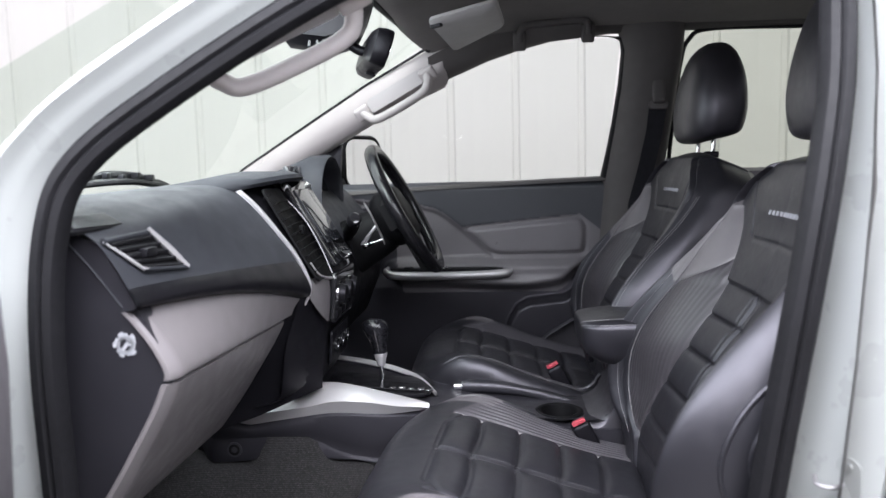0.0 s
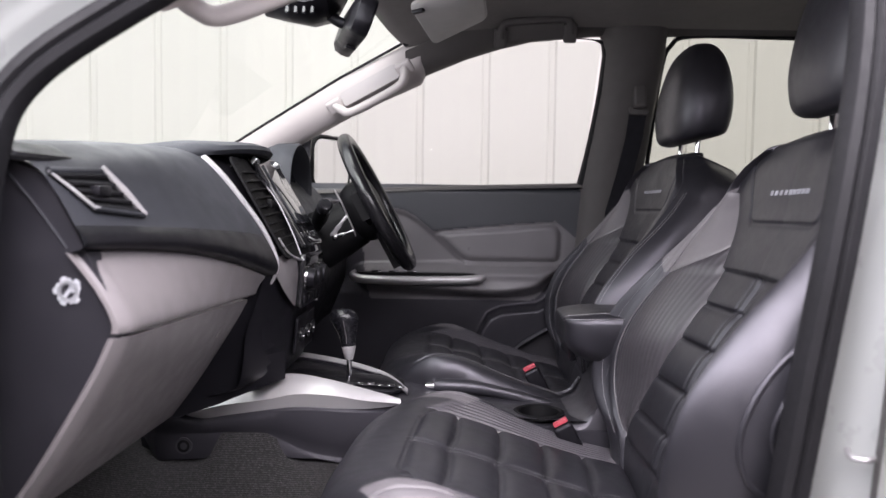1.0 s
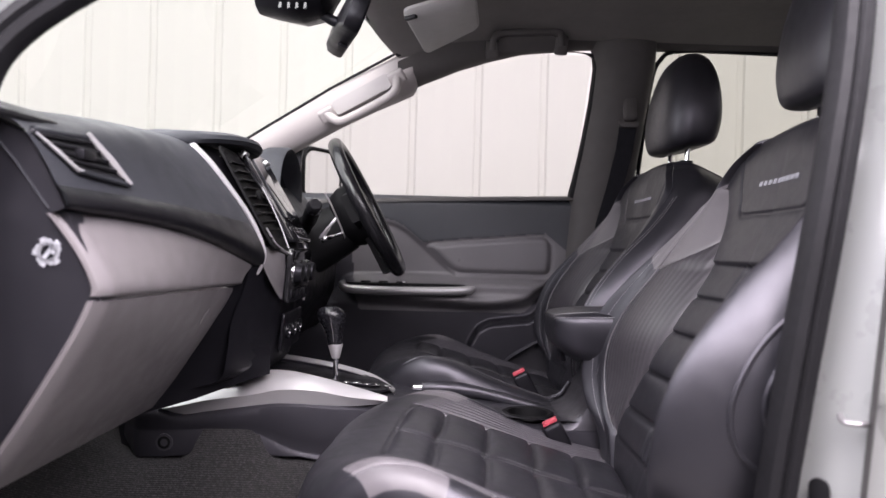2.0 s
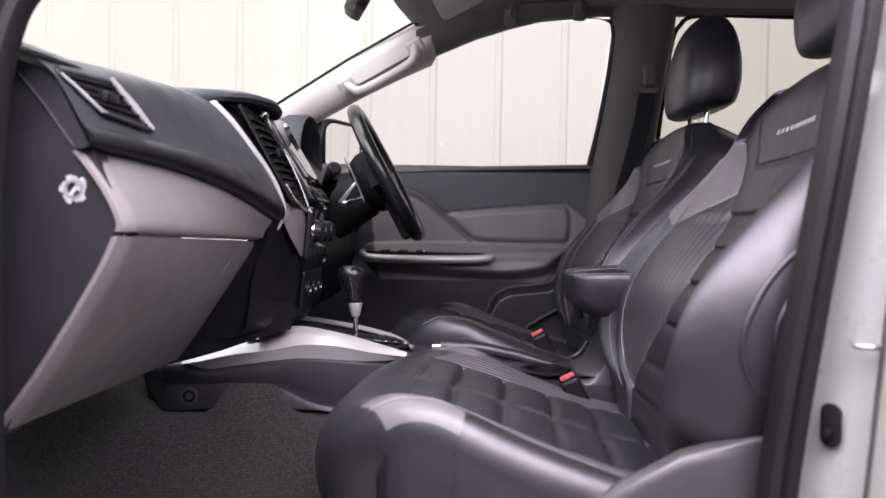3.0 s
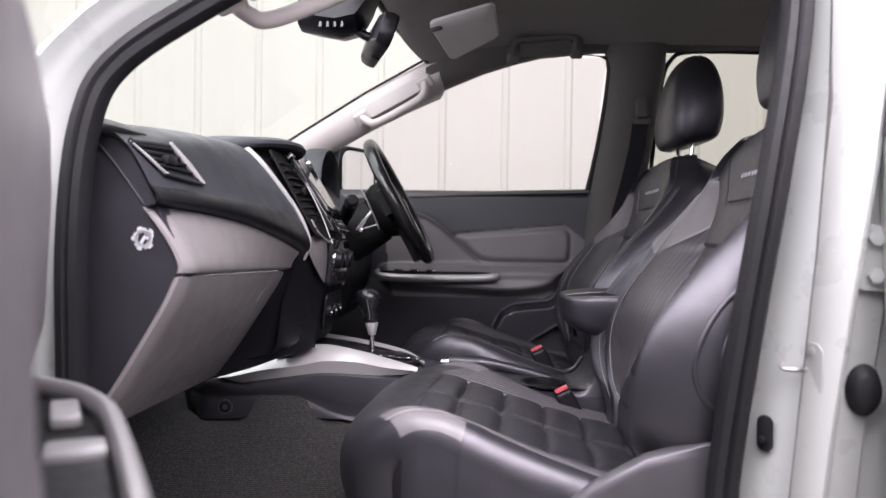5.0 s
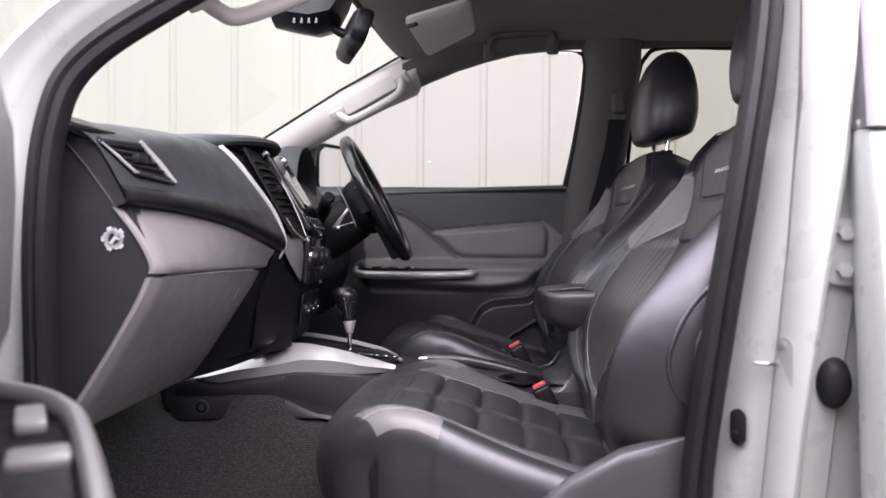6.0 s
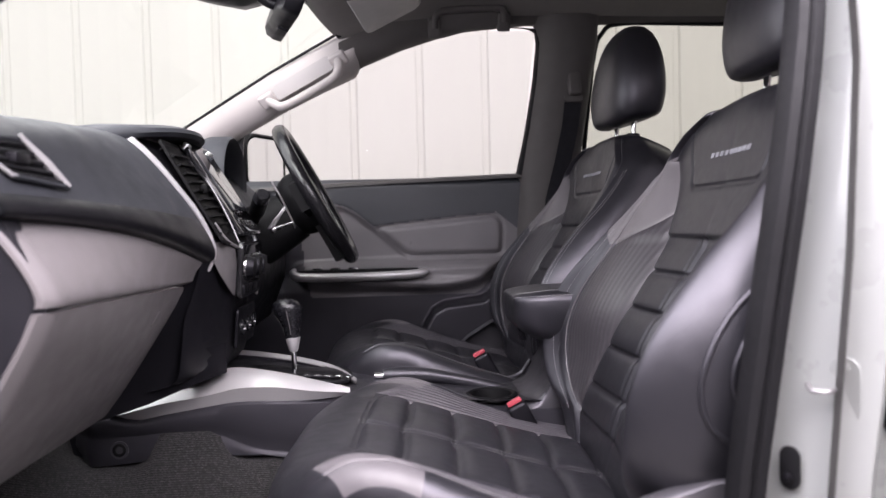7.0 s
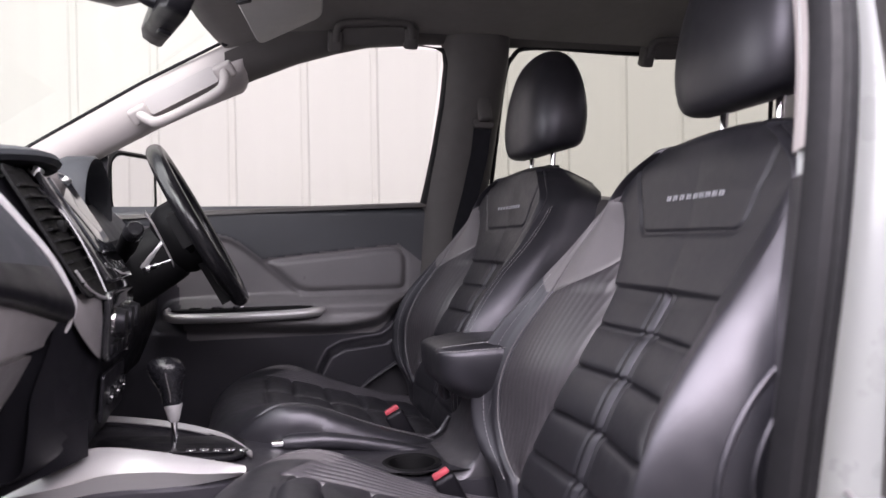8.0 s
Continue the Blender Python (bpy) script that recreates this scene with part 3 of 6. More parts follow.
def far_card():
    """The inner door card, with its padded panel, armrest and pocket."""
    xs = [lerp(-1.02, -0.105, k / 170) for k in range(171)]
    zs = [lerp(0.72, 1.372, k / 150) for k in range(151)]
    P = []
    for z in zs:
        row = []
        for x in xs:
            y = 0.748 - (z - 0.72) * 0.045
            y += 0.020 * sm(1.345, 1.372, z) ** 2
            edge = curve_at([(-1.02, 1.34), (-0.74, 1.316), (-0.672, 1.306), (-0.62, 1.293), (-0.585, 1.272), (-0.541, 1.236), (-0.48, 1.181), (-0.446, 1.15), (-0.10, 1.15)], x)
            y += 0.016 * (1 - sm(edge - 0.014, edge - 0.001, z)) * sm(1.05, 1.10, z) + 0.003 * math.exp(-((z - edge) / 0.003) ** 2) * (x < -0.45)
            d = inside_of(PANEL, x, z)
            y += 0.007 * math.exp(-(d / 0.0036) ** 2) - 0.011 * sm(0.002, -0.016, d) if d < 0.02 else 0.0
            a = inside_of(ARM, x, z)
            y -= 0.062 * sm(0.010, -0.030, a) if a < 0.02 else 0.0
            # map pocket
            top = curve_at([(-0.45, 0.72), (-0.412, 0.90), (-0.400, 0.955), (-0.376, 0.998), (-0.34, 1.016), (-0.28, 1.023), (-0.234, 1.028), (-0.21, 1.045), (-0.186, 1.073), (-0.16, 1.10), (-0.10, 1.12)], x)
            y -= 0.060 * sm(top + 0.004, top - 0.014, z) * sm(-0.44, -0.40, x) * (1.0 if a > 0 else 0.25)
            row.append((x, y, z))
        P.append(row)
    return P


_P = far_card()
def card_zone(i, j):
    x, z = _P[j][i][0], _P[j][i][2]
    # the black zone climbs at the front: shade behind the wheel, put into the colour
    if z < 1.036 + 0.11 * sm(-0.26, -0.14, x) + 0.26 * sm(-0.72, -0.77, x):
        return "lower_card"
    edge = curve_at([(-1.02, 1.34), (-0.74, 1.316), (-0.672, 1.306), (-0.62, 1.293), (-0.585, 1.272), (-0.541, 1.236), (-0.318, 1.258), (-0.190, 1.268), (-0.10, 1.20)], x)
    if z > edge and inside_of(PANEL, x, z) > 0:
        return "upper_card"
    return "middle_card"


CARD_LOOK = {"lower_card": (CONSOLE, "black plastic door pocket"), "middle_card": (DOORCARD, "grey vinyl padded panel"), "upper_card": (DOORSLATE, "dark slate vinyl upper panel")}
for _k, (_v, _f) in grid_zones(_P, card_zone).items():
    link(_k, _v, _f, CARD_LOOK[_k][0], ddoor, CARD_LOOK[_k][1])


def door_pull(parent, m, thick=1.0):
    """Silver armrest strip round a dark switch recess."""
    pts = [(-0.180, 0.010, 0.018), (-0.186, 0.0, 0.010), (-0.180, -0.006, 0.002), (-0.155, -0.010, -0.003), (-0.05, -0.013, -0.005), (0.10, -0.012, -0.003), (0.165, -0.008, 0.001), (0.185, 0.0, 0.006)]
    path = spline(pts, 5)
    bm = tube(path, [thick * lerp(0.006, 0.0165, sm(0, 10, k)) * (1 - 0.45 * sm(len(path) - 6, len(path) - 1, k)) for k in range(len(path))], 12, 0.75)
    bm.transform(m)
    part("trim_strip", bm, SILVER, parent, "satin silver armrest strip")
    pad = prism([(-0.178, 0.002), (-0.15, -0.008), (0.10, -0.010), (0.16, 0.004), (0.12, 0.035), (-0.16, 0.035)], 0.010, 0.003, 2, m @ pose(0, 0, 0.006))
    part("switch_panel", pad, BLACK, parent)
    for k in range(3):
        part("switch", block(0.028, 0.02, 0.008, 0.003, 2, m @ pose(-0.12 + 0.05 * k, 0.008, 0.017)), GLOSS, parent)


door_pull(ddoor, pose(-0.577, 0.668, 1.104))
# window strip and outer frame of the far front door
part("belt_strip", loft([[(x, 0.712, 1.36 + d), (x, 0.716, 1.369 + d), (x, 0.730, 1.373 + d), (x, 0.742, 1.366 + d), (x, 0.742, 1.352 + d)] for x, d in ((-0.98, -0.024), (-0.8, -0.016), (-0.5, -0.004), (-0.108, 0.008))], closed=False, caps=False), TRIM_DARK, ddoor)
_wf = spline([(-0.114, 0.728, 1.375), (-0.092, 0.690, 1.50), (-0.074, 0.625, 1.672), (-0.077, 0.603, 1.738), (-0.110, 0.595, 1.757), (-0.20, 0.595, 1.760), (-0.30, 0.604, 1.752), (-0.42, 0.620, 1.725), (-0.52, 0.640, 1.690)], 5)
part("window_frame", tube(_wf, [0.014 if k < 16 else max(0.0015, 0.011 - 0.0022 * (k - 16)) for k in range(len(_wf))], 8), RUBBER, ddoor, "black rubber window channel")
link("pane", [(-1.05, 0.765, 1.36), (-0.11, 0.765, 1.36), (-0.085, 0.625, 1.76), (-0.60, 0.625, 1.76), (-1.05, 0.74, 1.43)], [(0, 1, 2, 3, 4)], CLEAR, ddoor, smooth=False).visible_shadow = False
part("skin", loft([[(x, 0.80 + 0.02 * math.sin((z - 0.5) * 3), z) for x in (-1.05, -0.5, -0.08)] for z in (0.5, 0.8, 1.1, 1.36)], closed=False, caps=False), PAINT, ddoor)

# far rear door
rdoor2 = thing("rear_door", "dark rear door card with privacy glass", "car door")
part("card", loft([[(x, y, z) for x in (0.06, 0.3, 0.6, 0.95)] for y, z in ((0.75, 0.7), (0.735, 1.1), (0.715, 1.30), (0.71, 1.385), (0.73, 1.395), (0.76, 1.39))], closed=False, caps=False), DOORCARD, rdoor2)
_wr = spline([(0.066, 0.715, 1.40), (0.070, 0.66, 1.56), (0.076, 0.615, 1.69), (0.094, 0.600, 1.745), (0.15, 0.594, 1.770), (0.4, 0.594, 1.768), (0.7, 0.594, 1.765), (0.85, 0.60, 1.75), (0.9, 0.65, 1.6), (0.92, 0.71, 1.40)], 5)
part("window_frame", tube(_wr, 0.006, 8), RUBBER, rdoor2)
link("pane", [(0.04, 0.765, 1.37), (0.95, 0.765, 1.37), (0.95, 0.615, 1.79), (0.04, 0.615, 1.79)], [(0, 1, 2, 3)], TINTED, rdoor2, "dark privacy glass", smooth=False).visible_shadow = False
part("skin", loft([[(x, 0.80, z) for x in (-0.06, 0.5, 0.97)] for z in (0.5, 0.8, 1.1, 1.37)], closed=False, caps=False), PAINT, rdoor2)

# windscreen and cowl
def windscreen():
    rings = []
    for k in range(33):
        t = k / 32
        x, z = lerp(-0.66, -1.42, t), lerp(1.775, 1.325, t)
        hw = lerp(0.60, 0.72, t)
        rings.append([(x + 0.10 * (abs(u) ** 2) - 0.05, u * hw, z - 0.01 * u * u) for u in [q / 20 - 1 for q in range(41)]])
    return loft(rings, closed=False, caps=False)


_ws = part("windscreen", windscreen(), SCREENGLASS, truck, "clear curved windscreen")
_ws.visible_shadow = False
part("screen_edge", tube([(-0.606, 0.575, 1.748), (-0.80, 0.615, 1.650), (-1.02, 0.66, 1.525), (-1.2, 0.695, 1.42)], 0.004, 6), RUBBER, truck)
part("header_strip", tube(spline([(-0.611, 0.575, 1.738), (-0.632, 0.54, 1.757), (-0.672, 0.43, 1.781), (-0.708, 0.2, 1.795), (-0.712, 0, 1.797), (-0.708, -0.2, 1.795), (-0.682, -0.45, 1.780), (-0.66, -0.6, 1.745)], 4), 0.010, 8), RUBBER, truck)
part("cowl", loft([[(x, y, z + 0.0) for y in (-0.74, -0.4, 0, 0.4, 0.74)] for x, z in ((-1.30, 1.31), (-1.42, 1.315), (-1.55, 1.31), (-1.6, 1.27))], closed=False, caps=False), PLASTIC, truck)
wiper = thing("windscreen_wiper", "black wiper arm and blade lying at the screen's foot", "wiper", "wipers")
part("arm", tube(spline([(-1.40, 0.62, 1.380), (-1.39, 0.52, 1.396), (-1.37, 0.38, 1.412), (-1.36, 0.22, 1.416), (-1.355, 0.10, 1.405)], 5), [0.013] * 4 + [0.010] * 13 + [0.007] * 4, 8), PLASTIC, wiper)
part("blade", tube(spline([(-1.345, 0.46, 1.386), (-1.340, 0.30, 1.398), (-1.335, 0.10, 1.396), (-1.33, -0.10, 1.384)], 5), 0.008, 8, 1.6), RUBBER, wiper)
for _k in range(6):
    part("blade_clip", block(0.022, 0.026, 0.016, 0.004, 2, pose(-1.352, 0.42 - 0.075 * _k, 1.408 + 0.006 * (_k % 2), 0, 0, 8)), PLASTIC, wiper)

# back of the cab and floor pan
part("cab_back", block(0.04, 1.40, 1.15, 0.01, 2, pose(0.98, 0, 1.22)), DOORCARD, truck)
part("floor_pan", block(2.3, 1.50, 0.05, 0.01, 2, pose(-0.2, 0, 0.57)), PLASTIC, truck)
part("bulkhead", block(0.05, 1.40, 0.75, 0.01, 2, pose(-1.32, 0, 0.94)), PLASTIC, truck)
part("sill", block(1.2, 0.12, 0.10, 0.03, 3, pose(-0.5, -0.70, 0.565)), PAINT, truck)
part("bonnet", loft([[(x, y, z - 0.05 * (abs(y) / 0.75) ** 3) for y in [q / 10 * 0.75 for q in range(-10, 11)]] for x, z in ((-1.58, 1.265), (-1.9, 1.262), (-2.3, 1.235), (-2.6, 1.19), (-2.72, 1.12), (-2.76, 0.9))], closed=False, caps=False), PAINT, truck)
part("front_wing", loft([[(x, y, z) for x in (-1.06, -1.12, -1.6, -2.3)] for y, z in ((-0.74, 0.5), (-0.83, 0.8), (-0.86, 1.0), (-0.84, 1.18), (-0.78, 1.28), (-0.66, 1.32))], closed=False, caps=False), PAINT, truck)
for _x, _y in ((-1.65, -0.72), (-1.65, 0.72), (1.35, -0.72), (1.35, 0.72)):
    _w = part("wheel", lathe([(0.0, -0.11), (0.2, -0.11), (0.24, -0.12), (0.36, -0.12), (0.385, -0.08), (0.385, 0.08), (0.36, 0.12), (0.24, 0.12), (0.2, 0.10), (0.0, 0.09)], 36, pose(_x, _y, 0.385, 90, 0, 0)), RUBBER, truck)
part("chassis", block(4.4, 0.9, 0.16, 0.02, 2, pose(-0.1, 0, 0.47)), PLASTIC, truck)

# carpet with the tunnel's side
def carpet():
    P = []
    for a in range(61):
        x = lerp(-1.28, -0.10, a / 60)
        row = []
        for b in range(61):
            y = lerp(-0.70, 0.70, b / 60)
            z = 0.645 + 0.20 * sm(-1.02, -1.28, x) if x < -1.02 else 0.645
            z += 0.205 * sm(0.27, 0.12, abs(y)) + 0.056 * sm(0.165, 0.128, abs(y)) * sm(-0.918, -0.885, x) * sm(-0.755, -0.800, x)
            z += 0.006 * noise.noise(Vector((x * 9, y * 9, 0)))
            row.append((x, y, z))
        P.append(row)
    return P


_c = grid_zones(carpet(), lambda i, j: 0)[0]
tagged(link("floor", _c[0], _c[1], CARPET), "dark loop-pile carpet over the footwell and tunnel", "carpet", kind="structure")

# ---- dashboard ----
dash = thing("dashboard", "black and warm grey dashboard with silver trim", "dashboard")


def pad_profile(y):
    k = min(1.0, max(0.0, (y + 0.645) / 0.445))
    near = [(-1.42, 1.318), (-1.20, 1.352), (-1.05, 1.362), (-0.965, 1.360), (-0.930, 1.350), (-0.905, 1.334), (-0.886, 1.308), (-0.872, 1.283), (-0.860, 1.262), (-0.862, 1.254), (-0.876, 1.250)]
    far = [(-1.42, 1.332), (-1.20, 1.372), (-1.05, 1.390), (-0.965, 1.394), (-0.915, 1.390), (-0.880, 1.370), (-0.833, 1.315), (-0.800, 1.267), (-0.776, 1.215), (-0.775, 1.192), (-0.790, 1.184)]
    e = k ** 1.15
    bulge = 0.012 * math.sin(math.pi * k)
    return [(lerp(a[0], b[0], e) + bulge * (0.3 if i < 5 else 1.0), lerp(a[1], b[1], e) + 0.008 * math.sin(math.pi * k) * (i < 6) + (0.012 * math.sin(math.pi * k) if i >= 8 else 0)) for i, (a, b) in enumerate(zip(near, far))]


def smooth_profile(pts, n=4):
    return [(p.x, p.z) for p in spline([(a, 0, b) for a, b in pts], n)]


_ys = [lerp(-0.655, -0.20, k / 28) for k in range(29)]
part("upper_pad", loft([[(x, y, z) for x, z in smooth_profile(pad_profile(y))] for y in _ys], closed=False, caps=False), PAD, dash, "soft black upper dash skin")


def pad_lip():
    """The rounded lower lip of the dash skin, set off by a fine groove."""
    rows = []
    for y in _ys:
        p = smooth_profile(pad_profile(y)[6:], 4)
        q = p[5:17]
        n = len(q) - 1
        rows.append([(x + 0.0045 * math.sin(math.pi * i / n) ** 0.4, y, z) for i, (x, z) in enumerate(q)])
    return loft(rows, closed=False, caps=False)


part("pad_lip", pad_lip(), PLASTIC, dash, "black lower lip of the dash skin")


def crease(y):
    p = pad_profile(y)[-1]
    return p


def glove_upper(y):
    k = min(1.0, max(0.0, (y + 0.645) / 0.43))
    top = crease(y)
    split = (lerp(-0.820, -0.802, k), lerp(1.166, 1.158, k))
    t = (top[0] + 0.006, top[1] - 0.001)
    mid = (lerp(t[0], split[0], 0.55) + 0.004 * (1 - k), lerp(t[1], split[1], 0.45))
    q = (lerp(t[0], split[0], 0.88) + 0.005 * (1 - k), lerp(t[1], split[1], 0.82))
    return [(t[0] - 0.01, t[1] + 0.003), t, mid, q, split, (split[0] - 0.010, split[1] - 0.004)]


part("glovebox_top", loft([[(x, y, z) for x, z in smooth_profile(glove_upper(y), 3)] for y in [lerp(-0.624, -0.215, k / 24) for k in range(25)]], closed=False, caps=False), GREY, dash, "warm grey plastic panel over the glovebox")
_e = smooth_profile(glove_upper(-0.624), 3)[3:13]
part("panel_edge", loft([[(x - 0.018, -0.648, z) for x, z in _e], [(x - 0.015, -0.6515, z) for x, z in _e], [(x - 0.010, -0.651, z) for x, z in _e], [(x - 0.002, -0.640, z) for x, z in _e], [(x + 0.0004, -0.632, z) for x, z in _e], [(x, -0.623, z) for x, z in _e]], closed=False, caps=False), GREY, dash)


def lid_row(t):
    e = sm(0.90, 1.0, t)
    a = (lerp(-0.822, -0.806, t) - 0.012 * e, lerp(1.160, 1.152, t) - 0.012 * e)
    b = (lerp(-0.95, -0.934, t), lerp(0.952, 0.958, t))
    mid = (lerp(a[0], b[0], 0.5) + 0.008 - 0.012 * e, lerp(a[1], b[1], 0.5))
    return [a, (lerp(a[0], mid[0], 0.35) + 0.003, lerp(a[1], mid[1], 0.35)), mid, (lerp(mid[0], b[0], 0.5) + 0.003, lerp(mid[1], b[1], 0.5)), b]


def glove_lid():
    rows = []
    for k in range(25):
        t = k / 24
        y = lerp(-0.624, -0.205, t)
        p = smooth_profile(lid_row(t), 4)
        rows.append([(p[0][0] - 0.012, y, p[0][1] + 0.001)] + [(x, y, z) for x, z in p] + [(p[-1][0] - 0.03, y, p[-1][1] - 0.004)])
    e = smooth_profile(lid_row(0.0), 4)
    for dx, y in ((-0.0004, -0.632), (0.002, -0.640), (0.010, -0.651), (0.015, -0.6515), (0.018, -0.648)):
        rows.insert(0, [(e[0][0] - 0.012, y, e[0][1] + 0.001)] + [(x - dx, y, z) for x, z in e] + [(e[-1][0] - 0.03, y, e[-1][1] - 0.004)])
    return loft(rows, closed=False, caps=False)


part("glovebox_lid", glove_lid(), GREY, dash, "warm grey plastic glovebox lid")
_gm = frame_axes((-0.833, -0.283, 1.115), (0.02, 1, 0.05), (-0.45, 0, -0.85))
# black plate proud of the lid, drawn for the shade around the latch
part("latch_shade", prism(round_rect(0.063, 0.034, 0.008), 0.010, 0.0004, 1, _gm @ pose(0, 0, -0.0012)), BLACK, dash)
part("latch", prism(round_rect(0.055, 0.026, 0.005), 0.010, 0.002, 2, _gm @ pose(0, 0, -0.0042)), GREY, dash)


def end_panel():
    out = [(-0.958, 1.352), (-0.905, 1.330), (-0.872, 1.270), (-0.860, 1.244), (-0.842, 1.212), (-0.826, 1.164), (-0.832, 1.155), (-0.90, 1.046), (-0.957, 0.945), (-1.06, 0.94), (-1.06, 1.34)]
    bm = bmesh.new()
    bm.faces.new([bm.verts.new((x, -0.646, z)) for x, z in out])
    r = bmesh.ops.extrude_face_region(bm, geom=bm.faces[:])
    bmesh.ops.translate(bm, verts=[v for v in r["geom"] if isinstance(v, bmesh.types.BMVert)], vec=(0, 0.03, 0))
    return bm


part("end_panel", end_panel(), CONSOLE, dash, "black plastic dash end panel", smooth=False)
part("end_seam", tube([(-0.948, -0.648, 1.338), (-0.915, -0.648, 1.300), (-0.882, -0.647, 1.254)], 0.0014, 6), PAD, dash)

# airbag warning print
sticker = thing("airbag_print", "white printed airbag warning symbol on the dash end", "warning label")
for _k in range(16):
    _q = math.tau * _k / 16
    _r = 0.0140 + 0.0012 * ((_k * 7) % 3 - 1)
    part("bar", block(0.0065, 0.0045 + 0.002 * (_k % 3), 0.0010, 0.0003, 1, frame_axes((-0.881, -0.6475, 1.209), (1, 0, 0), (0, 0, 1)) @ pose(0.75 * _r * math.cos(_q), 0.75 * _r * math.sin(_q), 0, 0, 0, math.degrees(_q) + 90)), WHITE, sticker)
for _a, _b, _w, _h, _q in ((0.000, -0.001, 0.004, 0.016, -35), (0.004, 0.003, 0.003, 0.010, 20)):
    part("bar", block(_w, _h, 0.0010, 0.0003, 1, frame_axes((-0.881, -0.6475, 1.209), (1, 0, 0), (0, 0, 1)) @ pose(_a, _b, 0, 0, 0, _q)), WHITE, sticker)

# side vent
vent = thing("side_vent", "black louvred air vent with silver corner trim in the dash", "air vent")


def pad_at(y, z, out=0.0):
    """The point of the dash skin at y and height z, moved outward."""
    p = smooth_profile(pad_profile(y), 8)
    for a, b in zip(p[12:], p[13:]):
        if b[1] <= z <= a[1] or a[1] <= z <= b[1]:
            t = (z - a[1]) / (b[1] - a[1] + 1e-9)
            nrm = Vector((-(b[1] - a[1]), 0, b[0] - a[0])).normalized()
            nrm = nrm if nrm.x > 0 else -nrm
            return Vector((lerp(a[0], b[0], t), y, z)) + nrm * out
    return Vector((p[-1][0], y, p[-1][1]))


_va, _vb, _vc, _vd = pad_at(-0.650, 1.331), pad_at(-0.562, 1.335), pad_at(-0.533, 1.285), pad_at(-0.615, 1.293)
_vn = (_vb - _va).cross(_vd - _va).normalized()
_vn = _vn if _vn.x > 0 else -_vn


def vent_face():
    q = [_va, _vb, _vc, _vd]
    bm = bmesh.new()
    bm.faces.new([bm.verts.new(p + _vn * 0.004) for p in q])
    return bm


part("duct", vent_face(), BLACK, vent, smooth=False)
part("silver_trim", tube([_vb + _vn * 0.006 + Vector((0, -0.004, 0.004)), _vb.lerp(_vc, 0.5) + _vn * 0.007, _vc + _vn * 0.006], [0.0032, 0.0050, 0.0034], 8), SILVER, vent, "silver trim along the vent")
part("silver_trim", tube([_va + _vn * 0.005, _va.lerp(_vd, 0.5) + _vn * 0.006, _vd + _vn * 0.006, _vd.lerp(_vc, 0.25) + _vn * 0.006], [0.0012, 0.0022, 0.0024, 0.001], 8), SILVER, vent, "silver trim along the vent")
part("black_trim", tube([_vd + _vn * 0.005, _vc + _vn * 0.005], 0.003, 8), PAD, vent)
part("black_trim", tube([_va + _vn * 0.005, _vb + _vn * 0.005], 0.004, 8), PAD, vent)
for _k in range(5):
    _t = (_k + 0.5) / 5
    _a, _b = _va.lerp(_vd, _t), _vb.lerp(_vc, _t)
    part("louvre", tube([_a.lerp(_b, 0.06) + _vn * 0.004, _b.lerp(_a, 0.06) + _vn * 0.004], 0.0028, 6, 1.8), RUBBER, vent)
part("thumb_tab", block(0.012, 0.03, 0.012, 0.003, 2, pose(*( (_va + _vb + _vc + _vd) / 4 + _vn * 0.007))), PLASTIC, vent)
demist = thing("demister_vent", "slotted black demister vent in the dash top", "air vent")
part("grille", block(0.034, 0.105, 0.006, 0.002, 2, pose(-0.929, -0.625, 1.353, 0, 27, -6)), RUBBER, demist)
for _k in range(6):
    part("slat", block(0.005, 0.095, 0.005, 0.0015, 1, pose(-0.929, -0.625, 1.353, 0, 27, -6) @ pose(-0.0125 + 0.005 * _k, 0, 0.003)), PLASTIC, demist)

# silver arc beside the stack
ARC = spline([(-0.893, -0.213, 1.384), (-0.858, -0.209, 1.350), (-0.822, -0.205, 1.304), (-0.793, -0.200, 1.262), (-0.774, -0.197, 1.220), (-0.772, -0.195, 1.196), (-0.782, -0.195, 1.172)], 6)
part("silver_arc", tube(ARC, [0.002] + [lerp(0.0060, 0.0026, k / 34) for k in range(35)] + [0.0016], 8), SILVER, dash, "satin silver arc beside the centre stack")

# centre stack
STACK = [(-0.886, 1.388), (-0.846, 1.362), (-0.812, 1.312), (-0.785, 1.262), (-0.762, 1.205), (-0.762, 1.16), (-0.768, 1.10), (-0.774, 1.04), (-0.786, 1.0), (-0.84, 0.985)]


def stack_body():
    rows = []
    for y, back in ((-0.212, 0.030), (-0.20, 0.022), (-0.17, 0.010), (-0.12, 0.002), (-0.05, 0.0), (0.03, 0.0), (0.08, 0.004), (0.10, 0.014), (0.105, 0.05)):
        rows.append([(x - back - (0.020 * sm(1.19, 1.08, z) if y < -0.15 else 0), y, z) for x, z in smooth_profile(STACK, 4)])
    return loft(rows, closed=False, caps=False)


part("stack_body", stack_body(), PLASTIC, dash, "black plastic centre stack")


def stack_side():
    """Dark flank below the glovebox's inner edge, down to the console."""
    rows = []
    for y, x0, x1, z1 in ((-0.235, -0.812, -0.950, 0.949), (-0.215, -0.800, -0.915, 0.957), (-0.20, -0.792, -0.875, 0.968), (-0.17, -0.785, -0.815, 0.989), (-0.12, -0.775, -0.775, 0.997)):
        rows.append([(lerp(x0, x1, t ** 1.4), y, lerp(1.186, z1, t)) for t in [k / 10 for k in range(11)]])
    return loft(rows, closed=False, caps=False)


part("stack_flank", stack_side(), PLASTIC, dash)
